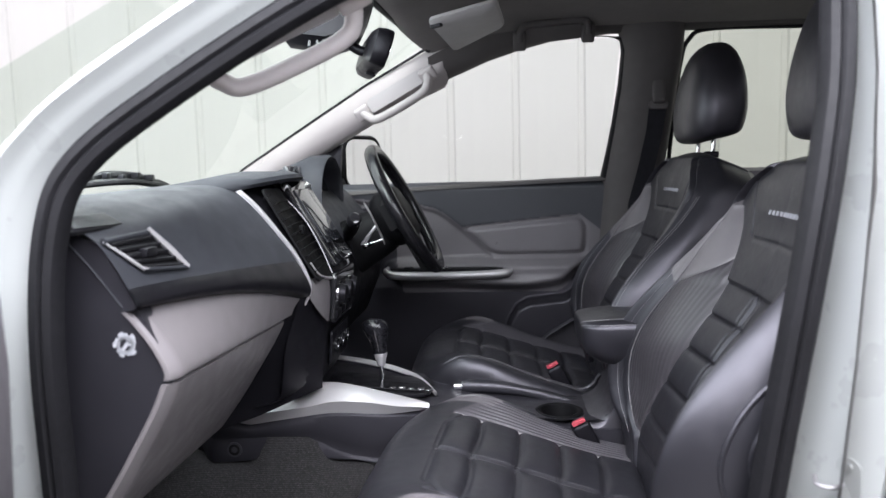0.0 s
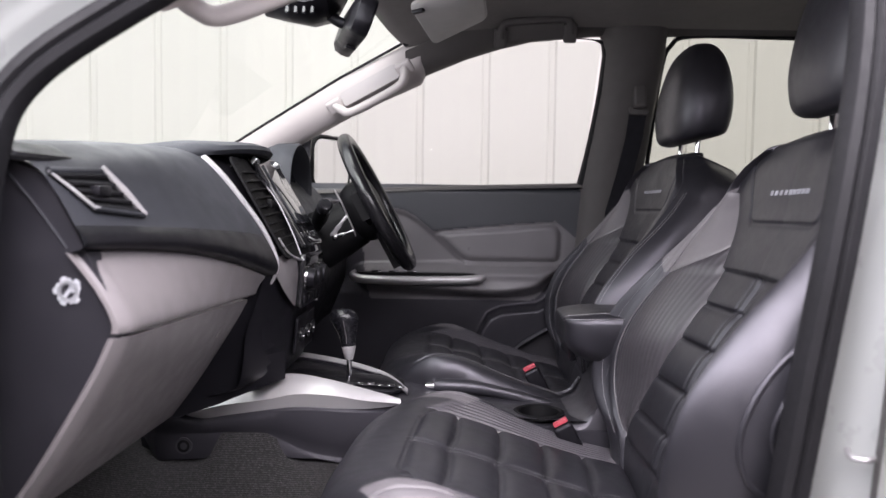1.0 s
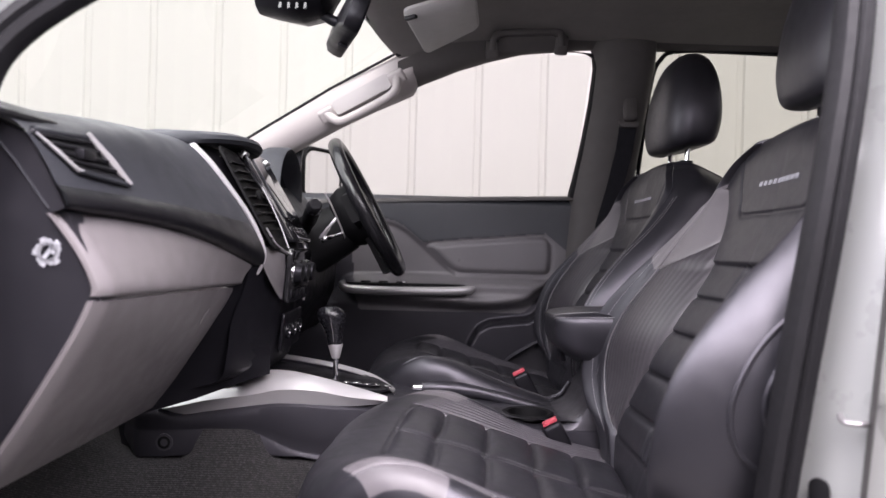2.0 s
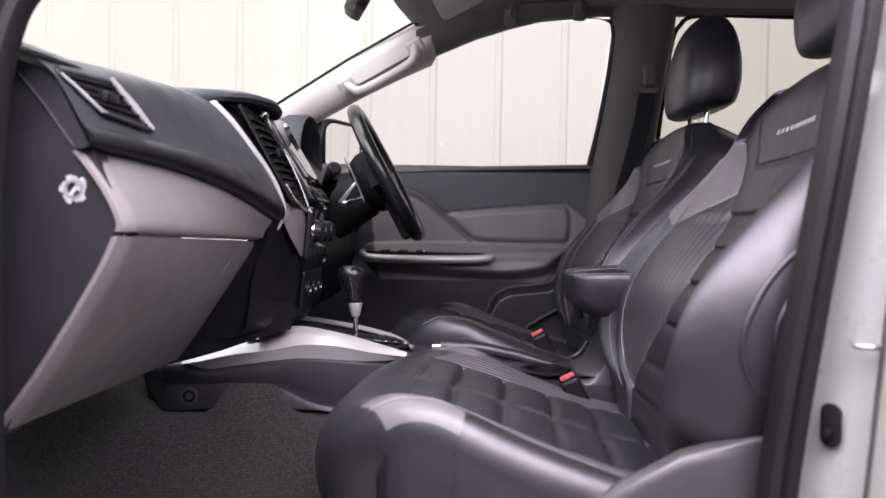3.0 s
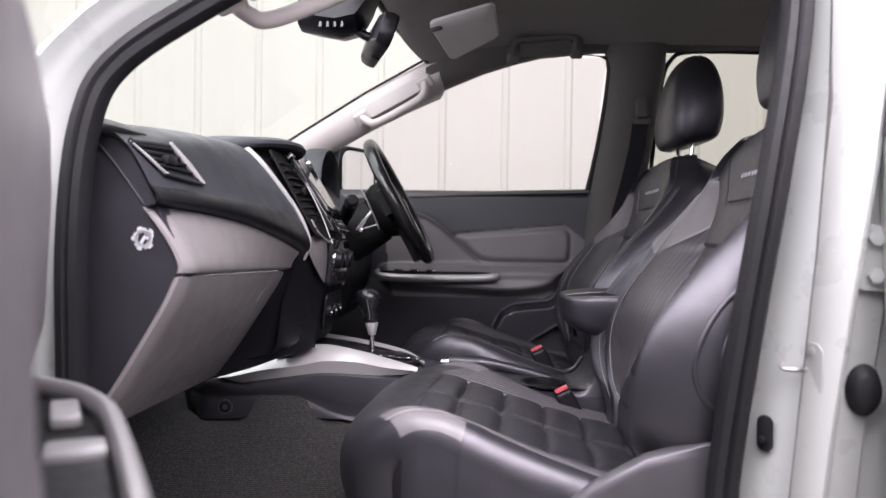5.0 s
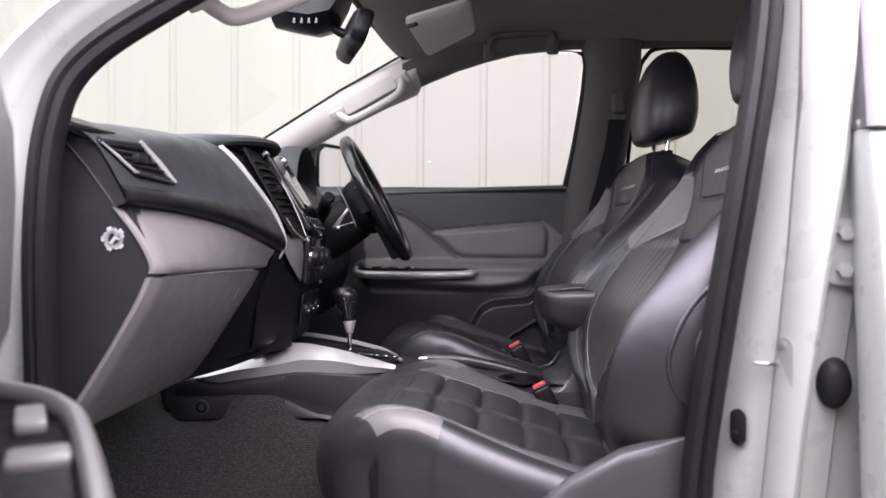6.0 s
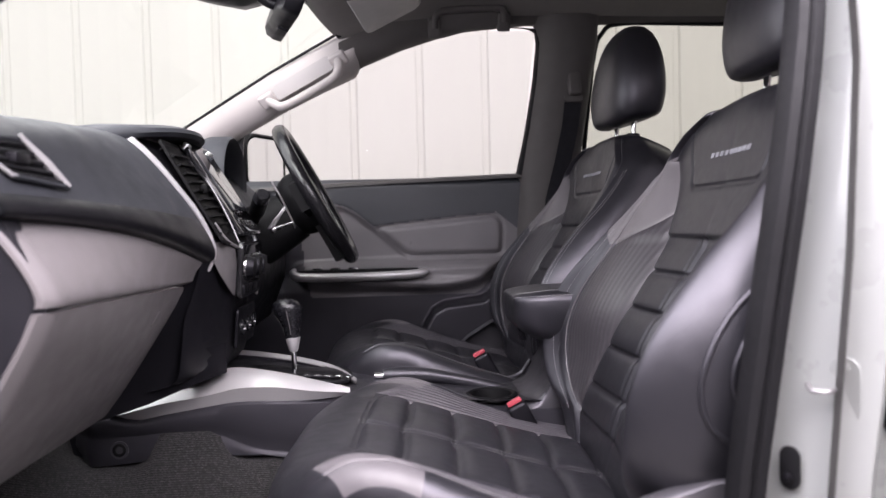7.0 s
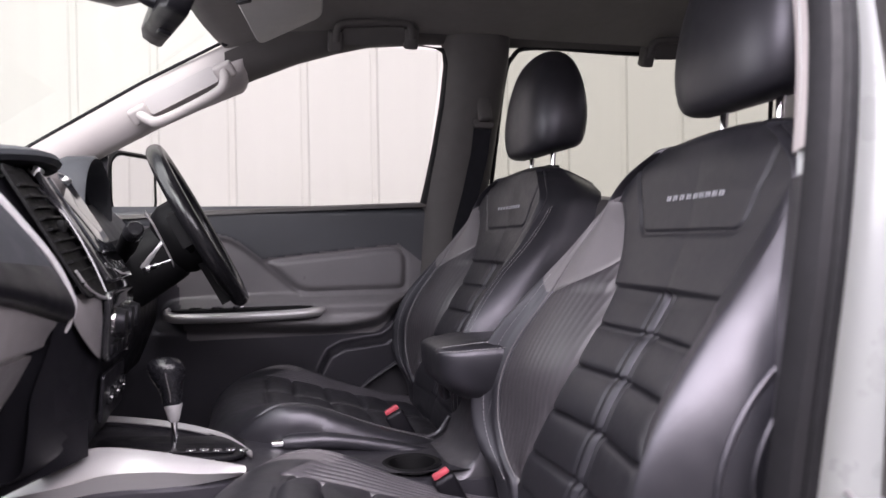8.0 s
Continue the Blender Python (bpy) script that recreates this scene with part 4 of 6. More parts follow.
# plain panel beside the vents, above the flank
def face_at(z):
    p = smooth_profile(STACK, 8)
    for a, b in zip(p, p[1:]):
        if b[1] <= z:
            t = (z - a[1]) / (b[1] - a[1])
            return lerp(a[0], b[0], t)
    return p[-1][0]


def on_stack(y, z, out=0.0):
    x = face_at(z)
    d = face_at(z - 0.01) - face_at(z + 0.01)
    nrm = Vector((0.02, 0, d)).normalized()
    return Vector((x, y, z)) + nrm * out, nrm


def stack_plate(y0, y1, z0, z1, out, depth, r=0.008, bevel=0.003):
    c, nrm = on_stack((y0 + y1) / 2, (z0 + z1) / 2, out)
    up = Vector((-nrm.z, 0, nrm.x))
    return prism(round_rect(y1 - y0, (z1 - z0) / max(0.3, up.z), r), depth, bevel, 2, frame_axes(c, (0, 1, 0), up))


def stack_vent(y0, y1):
    v = thing("centre_vent", "black louvred centre air vent in a gloss black surround", "air vent", "centre vents")
    part("surround", stack_plate(y0 - 0.004, y1 + 0.004, 1.214, 1.382, -0.003, 0.004, 0.012, 0.001), BLACK, v)
    for k in range(11):
        z = 1.229 + k * 0.0136
        a, n = on_stack(y0 + 0.004, z, 0.003)
        b, n = on_stack(y1 - 0.004, z + 0.004, 0.003)
        part("louvre", loft([[p + n * 0.006 + Vector((0, 0, 0.001)), p + n * 0.007 - Vector((0, 0, 0.002)), p - n * 0.002 - Vector((0.004, 0, 0.002)), p - n * 0.002 - Vector((0.004, 0, -0.001))] for p in (a, a.lerp(b, 0.5), b)]), BLACK, v)
    part("tab", block(0.010, 0.012, 0.016, 0.003, 2, Matrix.Translation(on_stack((y0 + y1) / 2, 1.30, 0.010)[0])), BLACK, v)
    return v


STACK_GREY = material("mid_grey_stack_plastic", (0.175, 0.163, 0.168), 0.42, var=0.1, scale=5, grain=0.2, grain_scale=900)
part("corner_panel", loft([[on_stack(y, lerp(1.219, zl, t), 0.004 - back)[0] for t in (0.0, 0.15, 0.4, 0.7, 0.9, 1.0)] for y, zl, back in ((-0.199, 1.186, 0.016), (-0.180, 1.164, 0.009), (-0.150, 1.142, 0.002), (-0.122, 1.128, -0.001), (-0.102, 1.126, 0.0))], closed=False, caps=False), STACK_GREY, dash, "mid grey plastic corner panel")
part("vent_edge", tube(spline([on_stack(y, z, 0.008)[0] for y, z in ((-0.190, 1.245), (-0.172, 1.222), (-0.13, 1.210), (-0.088, 1.204))], 5), [lerp(0.0016, 0.0030, k / 15) for k in range(16)], 8), SILVER, dash, "thin silver vent edging")
part("vent_edge", tube(spline([on_stack(y, z, 0.010)[0] for y, z in ((-0.090, 1.212), (-0.087, 1.26), (-0.088, 1.32), (-0.096, 1.378))], 5), 0.0022, 6), GLOSS, dash, "gloss black vent edging")
stack_vent(-0.190, -0.092)
radio = thing("radio_screen", "touch-screen radio in a gloss black bezel with chrome knobs", "car radio")
part("bezel", stack_plate(-0.080, 0.092, 1.222, 1.386, 0.004, 0.010, 0.010), GLOSS, radio)
part("screen", stack_plate(-0.058, 0.072, 1.262, 1.368, 0.0145, 0.003, 0.004, 0.001), SCREEN, radio)
part("silver_frame", tube(spline([on_stack(y, z, 0.0135)[0] for y, z in ((-0.066, 1.352), (-0.062, 1.374), (0.076, 1.374), (0.080, 1.352), (0.080, 1.256))], 3), 0.0028, 8), SILVER, radio)
part("button_strip", stack_plate(-0.064, 0.076, 1.234, 1.250, 0.0135, 0.004, 0.003, 0.001), SILVER, radio)
for _k in range(5):
    part("button", stack_plate(-0.058 + _k * 0.027, -0.036 + _k * 0.027, 1.237, 1.247, 0.017, 0.003, 0.002, 0.001), GLOSS, radio)
for _y, _z in ((-0.072, 1.368), (0.084, 1.368)):
    _c0, _nn = on_stack(_y, _z, 0.012)
    part("knob", lathe([(0.0, 0.0), (0.0085, 0.0), (0.0085, 0.009), (0.007, 0.012), (0.0, 0.0125)], 20, frame_axes(_c0, (0, 1, 0), (-_nn.z, 0, _nn.x))), STEEL, radio)
climate = thing("climate_panel", "gloss black climate control panel with round knobs", "climate control")
part("panel", stack_plate(-0.098, 0.086, 1.118, 1.216, 0.003, 0.010, 0.012), GLOSS, climate)
for _y in (-0.062, -0.006, 0.05):
    _c0, _nn = on_stack(_y, 1.172, 0.012)
    part("knob", lathe([(0.0, 0.0), (0.020, 0.0), (0.020, 0.006), (0.017, 0.016), (0.0, 0.017)], 28, frame_axes(_c0, (0, 1, 0), (-_nn.z, 0, _nn.x))), PLASTIC, climate)
    part("knob_ring", lathe([(0.0165, 0.0), (0.022, 0.0), (0.022, 0.004), (0.0165, 0.004)], 28, frame_axes(_c0, (0, 1, 0), (-_nn.z, 0, _nn.x))), CHROME, climate)
for _k in range(4):
    part("button", stack_plate(-0.084 + _k * 0.041, -0.052 + _k * 0.041, 1.126, 1.142, 0.012, 0.004, 0.003, 0.001), PLASTIC, climate)
part("silver_edge", tube([on_stack(0.096, z, 0.006)[0] for z in (1.385, 1.34, 1.29, 1.24, 1.20, 1.16, 1.11)], 0.003, 6), SILVER, dash)
sockets = thing("socket_panel", "black panel with power socket and switches under the stack", "socket panel")
part("panel", stack_plate(-0.085, 0.075, 1.030, 1.100, 0.003, 0.006, 0.008), PLASTIC, sockets)
for _y in (-0.05, 0.0, 0.05):
    _c0, _nn = on_stack(_y, 1.065, 0.008)
    part("socket", lathe([(0.0, 0.003), (0.011, 0.003), (0.012, 0.006), (0.014, 0.006), (0.014, 0.0), (0.0, 0.0)], 20, frame_axes(_c0, (0, 1, 0), (-_nn.z, 0, _nn.x))), GLOSS, sockets)

# brow over the stack
def brow():
    rows = []
    for k in range(21):
        t = k / 20
        y = lerp(-0.235, 0.125, t)
        b = math.sin(math.pi * t) ** 0.55
        x = -0.915 + 0.094 * b
        z = 1.386 + 0.021 * b
        rows.append([(-1.02, y, 1.392), (lerp(-1.02, x, 0.5), y, z + 0.008), (x - 0.02, y, z + 0.006), (x - 0.004, y, z + 0.001), (x, y, z - 0.006), (x - 0.006, y, z - 0.013), (x - 0.05, y, z - 0.016)])
    return loft(rows, closed=False, caps=False)


part("brow", brow(), PAD, dash, "soft black brow over the centre stack")

# driver's side of the dash
def pad_driver():
    rows = []
    for k in range(25):
        y = lerp(0.10, 0.66, k / 24)
        rows.append([(x - 0.012 + 0.02 * sm(0.42, 0.60, y), y, z - 0.016 * sm(0.40, 0.66, y)) for x, z in smooth_profile(pad_profile(-0.22), 3)])
    return loft(rows, closed=False, caps=False)


part("driver_pad", pad_driver(), PAD, dash)


def binnacle():
    rows = []
    for k in range(25):
        a = math.pi * k / 24
        y, z = 0.38 - 0.128 * math.cos(a), 1.335 + 0.118 * math.sin(a) ** 0.8
        rows.append([(-1.02, y * 0.9 + 0.036, z - 0.02 - 0.03 * math.sin(a)), (-0.90, y, z), (-0.857, y, z + 0.001), (-0.850, y, z - 0.004), (-0.857, 0.38 + (y - 0.38) * 0.93, z - 0.010), (-0.91, 0.38 + (y - 0.38) * 0.85, 1.325 + (z - 1.335) * 0.8)])
    return loft(rows, closed=False, caps=False)


cluster = thing("instrument_binnacle", "black hooded instrument binnacle with gloss dial cover", "instrument cluster")
part("hood", binnacle(), PAD, cluster)
part("dial_cover", block(0.012, 0.30, 0.11, 0.005, 2, pose(-0.905, 0.36, 1.375, 0, -22, 0)), SCREEN, cluster)
for _y in (0.29, 0.43):
    part("dial", lathe([(0.0, 0.0), (0.048, 0.0), (0.05, 0.004), (0.046, 0.006), (0.0, 0.004)], 32, frame_axes((-0.896, _y, 1.378), (0, 1, 0), (-0.35, 0, 0.94))), GLOSS, cluster)
part("lower_dash", loft([[(x, y, z) for x, z in ((-0.80, 1.25), (-0.782, 1.19), (-0.79, 1.10), (-0.83, 1.0), (-0.93, 0.94))] for y in (0.10, 0.2, 0.4, 0.6, 0.70)], closed=False, caps=False), PLASTIC, dash)

# ---- steering wheel ----
wheel = thing("steering_wheel", "black leather steering wheel with silver spokes", "steering wheel")
_wm = frame_axes((-0.663, 0.36, 1.314), (0, 1, 0), (-0.47, 0, 0.883))   # z of this frame points to the driver
_rr = []
for k in range(64):
    a = math.tau * k / 64
    c = Vector((0.167 * math.cos(a), 0.167 * math.sin(a), 0))
    o = Vector((math.cos(a), math.sin(a), 0))
    _rr.append([c + o * 0.0145 * math.cos(q * math.tau / 12) + Vector((0, 0, 0.0165 * math.sin(q * math.tau / 12))) for q in range(12)])
_rim = loft(_rr + [_rr[0]], caps=False)
bmesh.ops.remove_doubles(_rim, verts=_rim.verts, dist=1e-5)
_rim.transform(_wm)
part("rim", _rim, RIMLEATHER, wheel)
part("hub", loft([[(_wm @ Vector((k * x, k * y - 0.004, z))) for x, y in round_rect(0.165, 0.150, 0.060, 8)] for k, z in ((0.62, -0.080), (0.86, -0.066), (0.98, -0.046), (1.0, -0.022), (0.96, -0.006), (0.84, 0.003), (0.5, 0.007), (0.1, 0.008))]), BLACK, wheel, "black airbag cover")
for _a, _w0, _w1 in ((0, 0.052, 0.030), (180, 0.052, 0.030), (268, 0.060, 0.044)):
    _sp = _wm @ Matrix.Rotation(radians(_a), 4, 'Z')
    part("spoke", loft([[_sp @ Vector((x, w * e, z)) for e, z in ((1.0, -0.034), (1.0, -0.014), (0.7, -0.006), (0, -0.003), (-0.7, -0.006), (-1.0, -0.014), (-1.0, -0.034))] for x, w in ((0.05, _w0), (0.09, lerp(_w0, _w1, 0.6)), (0.13, _w1), (0.160, _w1 * 1.05))]), BLACK, wheel)
for _s in (-1, 1):
    _y = 0.36 + 0.135 * _s
    part("spoke_trim", loft([[(x, _y + e * w, z + f * 0.004) for e, f in ((-1, 0), (-0.5, 1), (0.5, 1), (1, 0), (0, -1))] for x, z, w in ((-0.744, 1.336, 0.004), (-0.730, 1.312, 0.009), (-0.715, 1.280, 0.010), (-0.704, 1.256, 0.010), (-0.698, 1.240, 0.005))]), SILVER, wheel, "satin silver spoke trim")
    part("spoke_arm", tube(spline([(-0.716, _y, 1.284), (-0.728, _y + 0.002 * _s, 1.268), (-0.742, _y - 0.004 * _s, 1.250), (-0.750, _y - 0.008 * _s, 1.236)], 4), [0.0035] * 6 + [0.005] * 4 + [0.007] * 3, 8), SILVER, wheel)
    part("spoke_arm", tube(spline([(-0.701, _y, 1.250), (-0.718, _y, 1.244), (-0.735, _y - 0.004 * _s, 1.238), (-0.750, _y - 0.008 * _s, 1.234)], 4), [0.003] * 6 + [0.005] * 4 + [0.008] * 3, 8), CHROME, wheel)
column = thing("steering_column", "black steering column shroud with stalks", "steering column")
part("shroud", loft([[_wm @ Vector((k * x, k * y - 0.018, z)) for x, y in round_rect(0.130, 0.125, 0.045, 6)] for k, z in ((0.72, -0.055), (0.92, -0.064), (1.0, -0.10), (1.12, -0.17))]), BLACK, column)
for _s in (-1, 1):
    _p = [Vector((x, 0.36 + _s * d, z)) for x, d, z in ((-0.800, 0.055, 1.250), (-0.786, 0.120, 1.262), (-0.768, 0.170, 1.284), (-0.756, 0.205, 1.298))]
    part("stalk", tube(spline(_p, 4), [0.010] * 3 + [0.0125] * 3 + [0.0165] * 7, 14), BLACK, column)
    _d = (_p[-1] - _p[-2]).normalized()
    part("stalk_end", tube([_p[-1] - _d * 0.002, _p[-1] + _d * 0.004, _p[-1] + _d * 0.022, _p[-1] + _d * 0.027, _p[-1] + _d * 0.028], [0.0150, 0.0172, 0.0150, 0.0118, 0.004], 16), GLOSS, column)
# ---- centre console ----
console = thing("centre_console", "black plastic centre console with silver side strips", "centre console")


def console_side(sign, y0):
    """One flank: a moulded upper face over a flat lower flange, cut away in an arch over the tunnel's carpet."""
    rows = []
    for x, inn, zt, zc, zb in ((-1.075, 0.075, 0.918, 0.902, 0.894), (-1.055, 0.058, 0.922, 0.900, 0.884), (-1.010, 0.008, 0.928, 0.896, 0.852), (-0.998, 0.0, 0.931, 0.895, 0.848),
                               (-0.974, 0.0, 0.935, 0.894, 0.849), (-0.945, 0.0, 0.926, 0.894, 0.851), (-0.920, 0.0, 0.922, 0.895, 0.853), (-0.902, 0.0, 0.925, 0.896, 0.854),
                               (-0.893, 0.0, 0.927, 0.897, 0.872), (-0.883, 0.0, 0.929, 0.898, 0.887), (-0.860, 0.0, 0.932, 0.898, 0.889), (-0.833, 0.0, 0.936, 0.898, 0.888),
                               (-0.801, 0.0, 0.941, 0.897, 0.883), (-0.786, 0.0, 0.943, 0.891, 0.869), (-0.771, 0.0, 0.945, 0.884, 0.856), (-0.745, 0.0, 0.946, 0.872, 0.855),
                               (-0.718, 0.0, 0.946, 0.864, 0.855), (-0.665, 0.0, 0.943, 0.856, 0.845), (-0.58, 0.0, 0.936, 0.83, 0.79), (-0.45, 0.0, 0.920, 0.80, 0.75), (-0.30, 0.0, 0.908, 0.80, 0.75), (-0.14, 0.0, 0.905, 0.80, 0.75)):
        yy = y0 - inn - (0.034 * sm(-0.68, -0.56, x) if sign < 0 else 0.0)
        h = zt - zc
        rows.append([(x, sign * (yy + a), z) for a, z in ((-0.02, zt + 0.004), (0.004, zt), (0.010, zt - 0.004), (0.0135, zt - 0.35 * h), (0.012, zt - 0.75 * h), (0.0085, zc + 0.002), (0.0095, zc - 0.002), (0.0115, zc - min(0.008, 0.5 * (zc - zb))), (0.0125, zb + 0.002), (0.011, zb), (-0.02, zb))])
    return loft(rows, closed=False, caps=False)


part("side_panel", console_side(-1, 0.115), CONSOLE, console)
part("side_panel", console_side(1, 0.16), CONSOLE, console)


def console_strip():
    """Broad silver blade beside the selector: a sloping top face, a fold and a narrow side face."""
    rows = []
    for x, zt, zf, zs, w in ((-0.968, 0.936, 0.935, 0.932, 0.002), (-0.952, 0.941, 0.937, 0.928, 0.006), (-0.931, 0.950, 0.941, 0.922, 0.016), (-0.885, 0.968, 0.952, 0.926, 0.026), (-0.845, 0.984, 0.958, 0.934, 0.032),
                             (-0.799, 0.996, 0.965, 0.940, 0.036), (-0.755, 0.999, 0.974, 0.945, 0.034), (-0.692, 0.990, 0.973, 0.944, 0.026), (-0.640, 0.977, 0.963, 0.942, 0.018), (-0.600, 0.965, 0.956, 0.942, 0.010), (-0.572, 0.957, 0.952, 0.944, 0.004)):
        y = 0.1285 - 0.030 * sm(-0.68, -0.56, x)
        rows.append([(x, -(y - 0.010), zs), (x, -(y - 0.005), lerp(zs, zf, 0.5)), (x, -(y - 0.001), zf - 0.003), (x, -(y - 0.004), zf), (x, -(y - 0.004 - 0.3 * w), lerp(zf, zt, 0.42)), (x, -(y - 0.004 - 0.65 * w), lerp(zf, zt, 0.80)), (x, -(y - 0.004 - w), zt), (x, -(y - 0.008 - w), zt - 0.002), (x, -(y - 0.010 - w), zt - 0.014)])
    fine = [spline([r[i] for r in rows], 3) for i in range(len(rows[0]))]
    return loft([[f[j] for f in fine] for j in range(len(fine[0]))], closed=False, caps=False)


part("front_block", block(0.20, 0.21, 0.10, 0.012, 2, pose(-0.955, 0.02, 0.898, 0, -12, 0)), CONSOLE, console)
part("silver_strip", console_strip(), SILVER, console, "satin silver console strip")


def far_strip():
    rows = []
    for k, p in enumerate(spline([(-0.90, 0.168, 0.985), (-0.85, 0.171, 0.989), (-0.78, 0.165, 0.984), (-0.70, 0.143, 0.975), (-0.64, 0.105, 0.968), (-0.60, 0.060, 0.963), (-0.563, -0.022, 0.957)], 5)):
        w = lerp(0.010, 0.004, sm(14, 30, k))
        rows.append([p + Vector((0, w * 0.5, -0.020)), p + Vector((0, w * 0.45, -0.003)), p + Vector((0, 0, 0.001)), p + Vector((-w * 0.3, -w * 0.6, -0.002)), p + Vector((-w * 0.4, -w, -0.005)), p + Vector((-w * 0.4, -w, -0.007))])
    return loft(rows, closed=False, caps=False)


part("silver_strip", far_strip(), SILVER, console, "satin silver console strip")
part("inner_wall", loft([[p + Vector((0, -0.0085, -0.004)), p + Vector((0, -0.0100, -0.007)), p + Vector((0, -0.0110, -0.026))] for p in spline([(-0.90, 0.168, 0.985), (-0.85, 0.171, 0.989), (-0.78, 0.165, 0.984), (-0.70, 0.143, 0.975), (-0.64, 0.105, 0.968), (-0.60, 0.060, 0.963)], 5)], closed=False, caps=False), CONSOLE, console)
def console_top():
    """The console's top skin, open where the cup wells go down."""
    nx, ny = 120, 44
    P = []
    for a in range(nx + 1):
        x = lerp(-0.86, -0.02, a / nx)
        z = curve_at([(-0.86, 0.975), (-0.78, 0.968), (-0.66, 0.955), (-0.56, 0.944), (-0.44, 0.929), (-0.34, 0.920), (-0.20, 0.914), (0.0, 0.914)], x)
        y0 = -0.115 + 0.030 * sm(-0.68, -0.56, x)
        P.append([(x, lerp(y0, lerp(0.165, 0.135, sm(-0.74, -0.62, x)), b / ny), z + 0.003 * math.cos(b / ny * math.pi) ** 2) for b in range(ny + 1)])

    def hole(i, j):
        p = P[j][i]
        return any(math.hypot(p[0] - cx + 0.003, p[1] - cy + 0.003) < r for cx, cy, r in CUPS)
    return grid_zones(P, hole)[False]


CUPS = ((-0.316, -0.036, 0.041),)
_v, _f = console_top()
link("top_plate", _v, _f, CONSOLE, console)
part("screw", lathe([(0.0, 0.0), (0.011, 0.0), (0.011, 0.003), (0.007, 0.004), (0.006, 0.002), (0.0, 0.002)], 20, frame_axes((-0.953, -0.1262, 0.875), (1, 0, 0), (0, 0, 1))), BLACK, console)
part("screw_cup", lathe([(0.0112, 0.0), (0.0150, 0.0), (0.0150, 0.0022), (0.0112, 0.0022)], 24, frame_axes((-0.953, -0.1262, 0.875), (1, 0, 0), (0, 0, 1))), SATIN, console)
KNOBLEATHER = material("polished_black_leather", (0.0088, 0.0088, 0.0110), 0.24, var=0.2, scale=30, grain=0.25, grain_scale=900, kind="leather")
gear = thing("gear_selector", "leather gear knob on a gloss black selector plate", "gear selector")
part("plate", prism(round_rect(0.22, 0.125, 0.03), 0.006, 0.002, 2, pose(-0.685, 0.012, 0.961, 0, 4.5, 0)), PLASTIC, gear)
part("gate", prism(round_rect(0.15, 0.05, 0.012), 0.003, 0.001, 1, pose(-0.665, -0.012, 0.967, 0, 4.5, 0)), PLASTIC, gear)
for _k in range(5):
    part("position_mark", block(0.014, 0.010, 0.002, 0.0006, 1, pose(-0.652 + 0.019 * _k, -0.030 + 0.004 * (_k % 2), 0.9695 - 0.0015 * _k, 0, 4.5, 0)), CHROME, gear)
part("shaft", tube([(-0.678, -0.005, 0.962), (-0.678, -0.005, 1.010)], 0.005, 10), CHROME, gear)
part("collar", lathe([(0.0, 0.0), (0.0070, 0.0), (0.0085, 0.003), (0.0138, 0.025), (0.0135, 0.027), (0.0, 0.027)], 20, pose(-0.678, -0.005, 1.009, 0, -2, 0)), SILVER, gear)
part("knob", loft([[(-0.680 + dx + rx * math.cos(a), -0.005 + ry * math.sin(a), z) for a in [k * math.tau / 20 for k in range(20)]] for z, rx, ry, dx in ((1.034, 0.0135, 0.0125, 0), (1.050, 0.0155, 0.0145, -0.001), (1.064, 0.0195, 0.0175, -0.003), (1.077, 0.0245, 0.0205, -0.006), (1.088, 0.0275, 0.0220, -0.008), (1.097, 0.0262, 0.0212, -0.009), (1.103, 0.0205, 0.0170, -0.010), (1.1065, 0.0120, 0.0100, -0.010), (1.1075, 0.004, 0.0035, -0.010))]), KNOBLEATHER, gear)
part("stitching", tube([(-0.681 - 0.006 * sm(1.045, 1.095, z), -0.005 - r - 0.0004, z) for z, r in ((1.042, 0.0142), (1.055, 0.016), (1.072, 0.019), (1.086, 0.021), (1.094, 0.0200))], 0.0006, 5), GREY, gear)
brake = thing("handbrake", "black leather handbrake lever with chrome button", "handbrake")
part("grip", tube(spline([(-0.515, 0.055, 0.946), (-0.44, 0.055, 0.944), (-0.36, 0.055, 0.930), (-0.27, 0.055, 0.906)], 5), [0.011, 0.0145, 0.015, 0.015, 0.015, 0.0145, 0.014, 0.013, 0.012, 0.012, 0.012, 0.012, 0.012, 0.012, 0.012, 0.012], 12), LEATHER, brake)
part("button", tube([(-0.532, 0.055, 0.946), (-0.513, 0.055, 0.946)], [0.006, 0.0075], 12), CHROME, brake)


for _cx, _cy, _r in CUPS:
    part("cup_well", open_lathe([(_r + 0.008, -0.002), (_r + 0.007, 0.003), (_r + 0.002, 0.005), (_r - 0.003, 0.003), (_r - 0.005, -0.006), (_r - 0.008, -0.06), (0.0005, -0.062)], 40, pose(_cx, _cy, 0.9205)), BLACK, console, "round black cup holder")


def console_box():
    """The armrest's box: its front sweeps up out of the cup tray in a hollow curve."""
    rows = []
    for x, z1 in ((-0.262, 0.9185), (-0.246, 0.921), (-0.232, 0.928), (-0.221, 0.941), (-0.213, 0.960), (-0.207, 0.985), (-0.202, 1.012), (-0.196, 1.035), (0.0, 1.035), (0.10, 1.03)):
        rows.append([(x, -0.086, 0.88), (x, -0.089, lerp(0.88, z1, 0.6)), (x, -0.084, z1 - 0.010), (x + 0.002, -0.074, z1 - 0.002), (x + 0.003, -0.05, z1), (x + 0.003, 0.07, z1), (x + 0.002, 0.098, z1 - 0.002), (x, 0.108, z1 - 0.010), (x, 0.112, lerp(0.88, z1, 0.6)), (x, 0.112, 0.88)])
    return loft(rows, closed=False, caps=False)


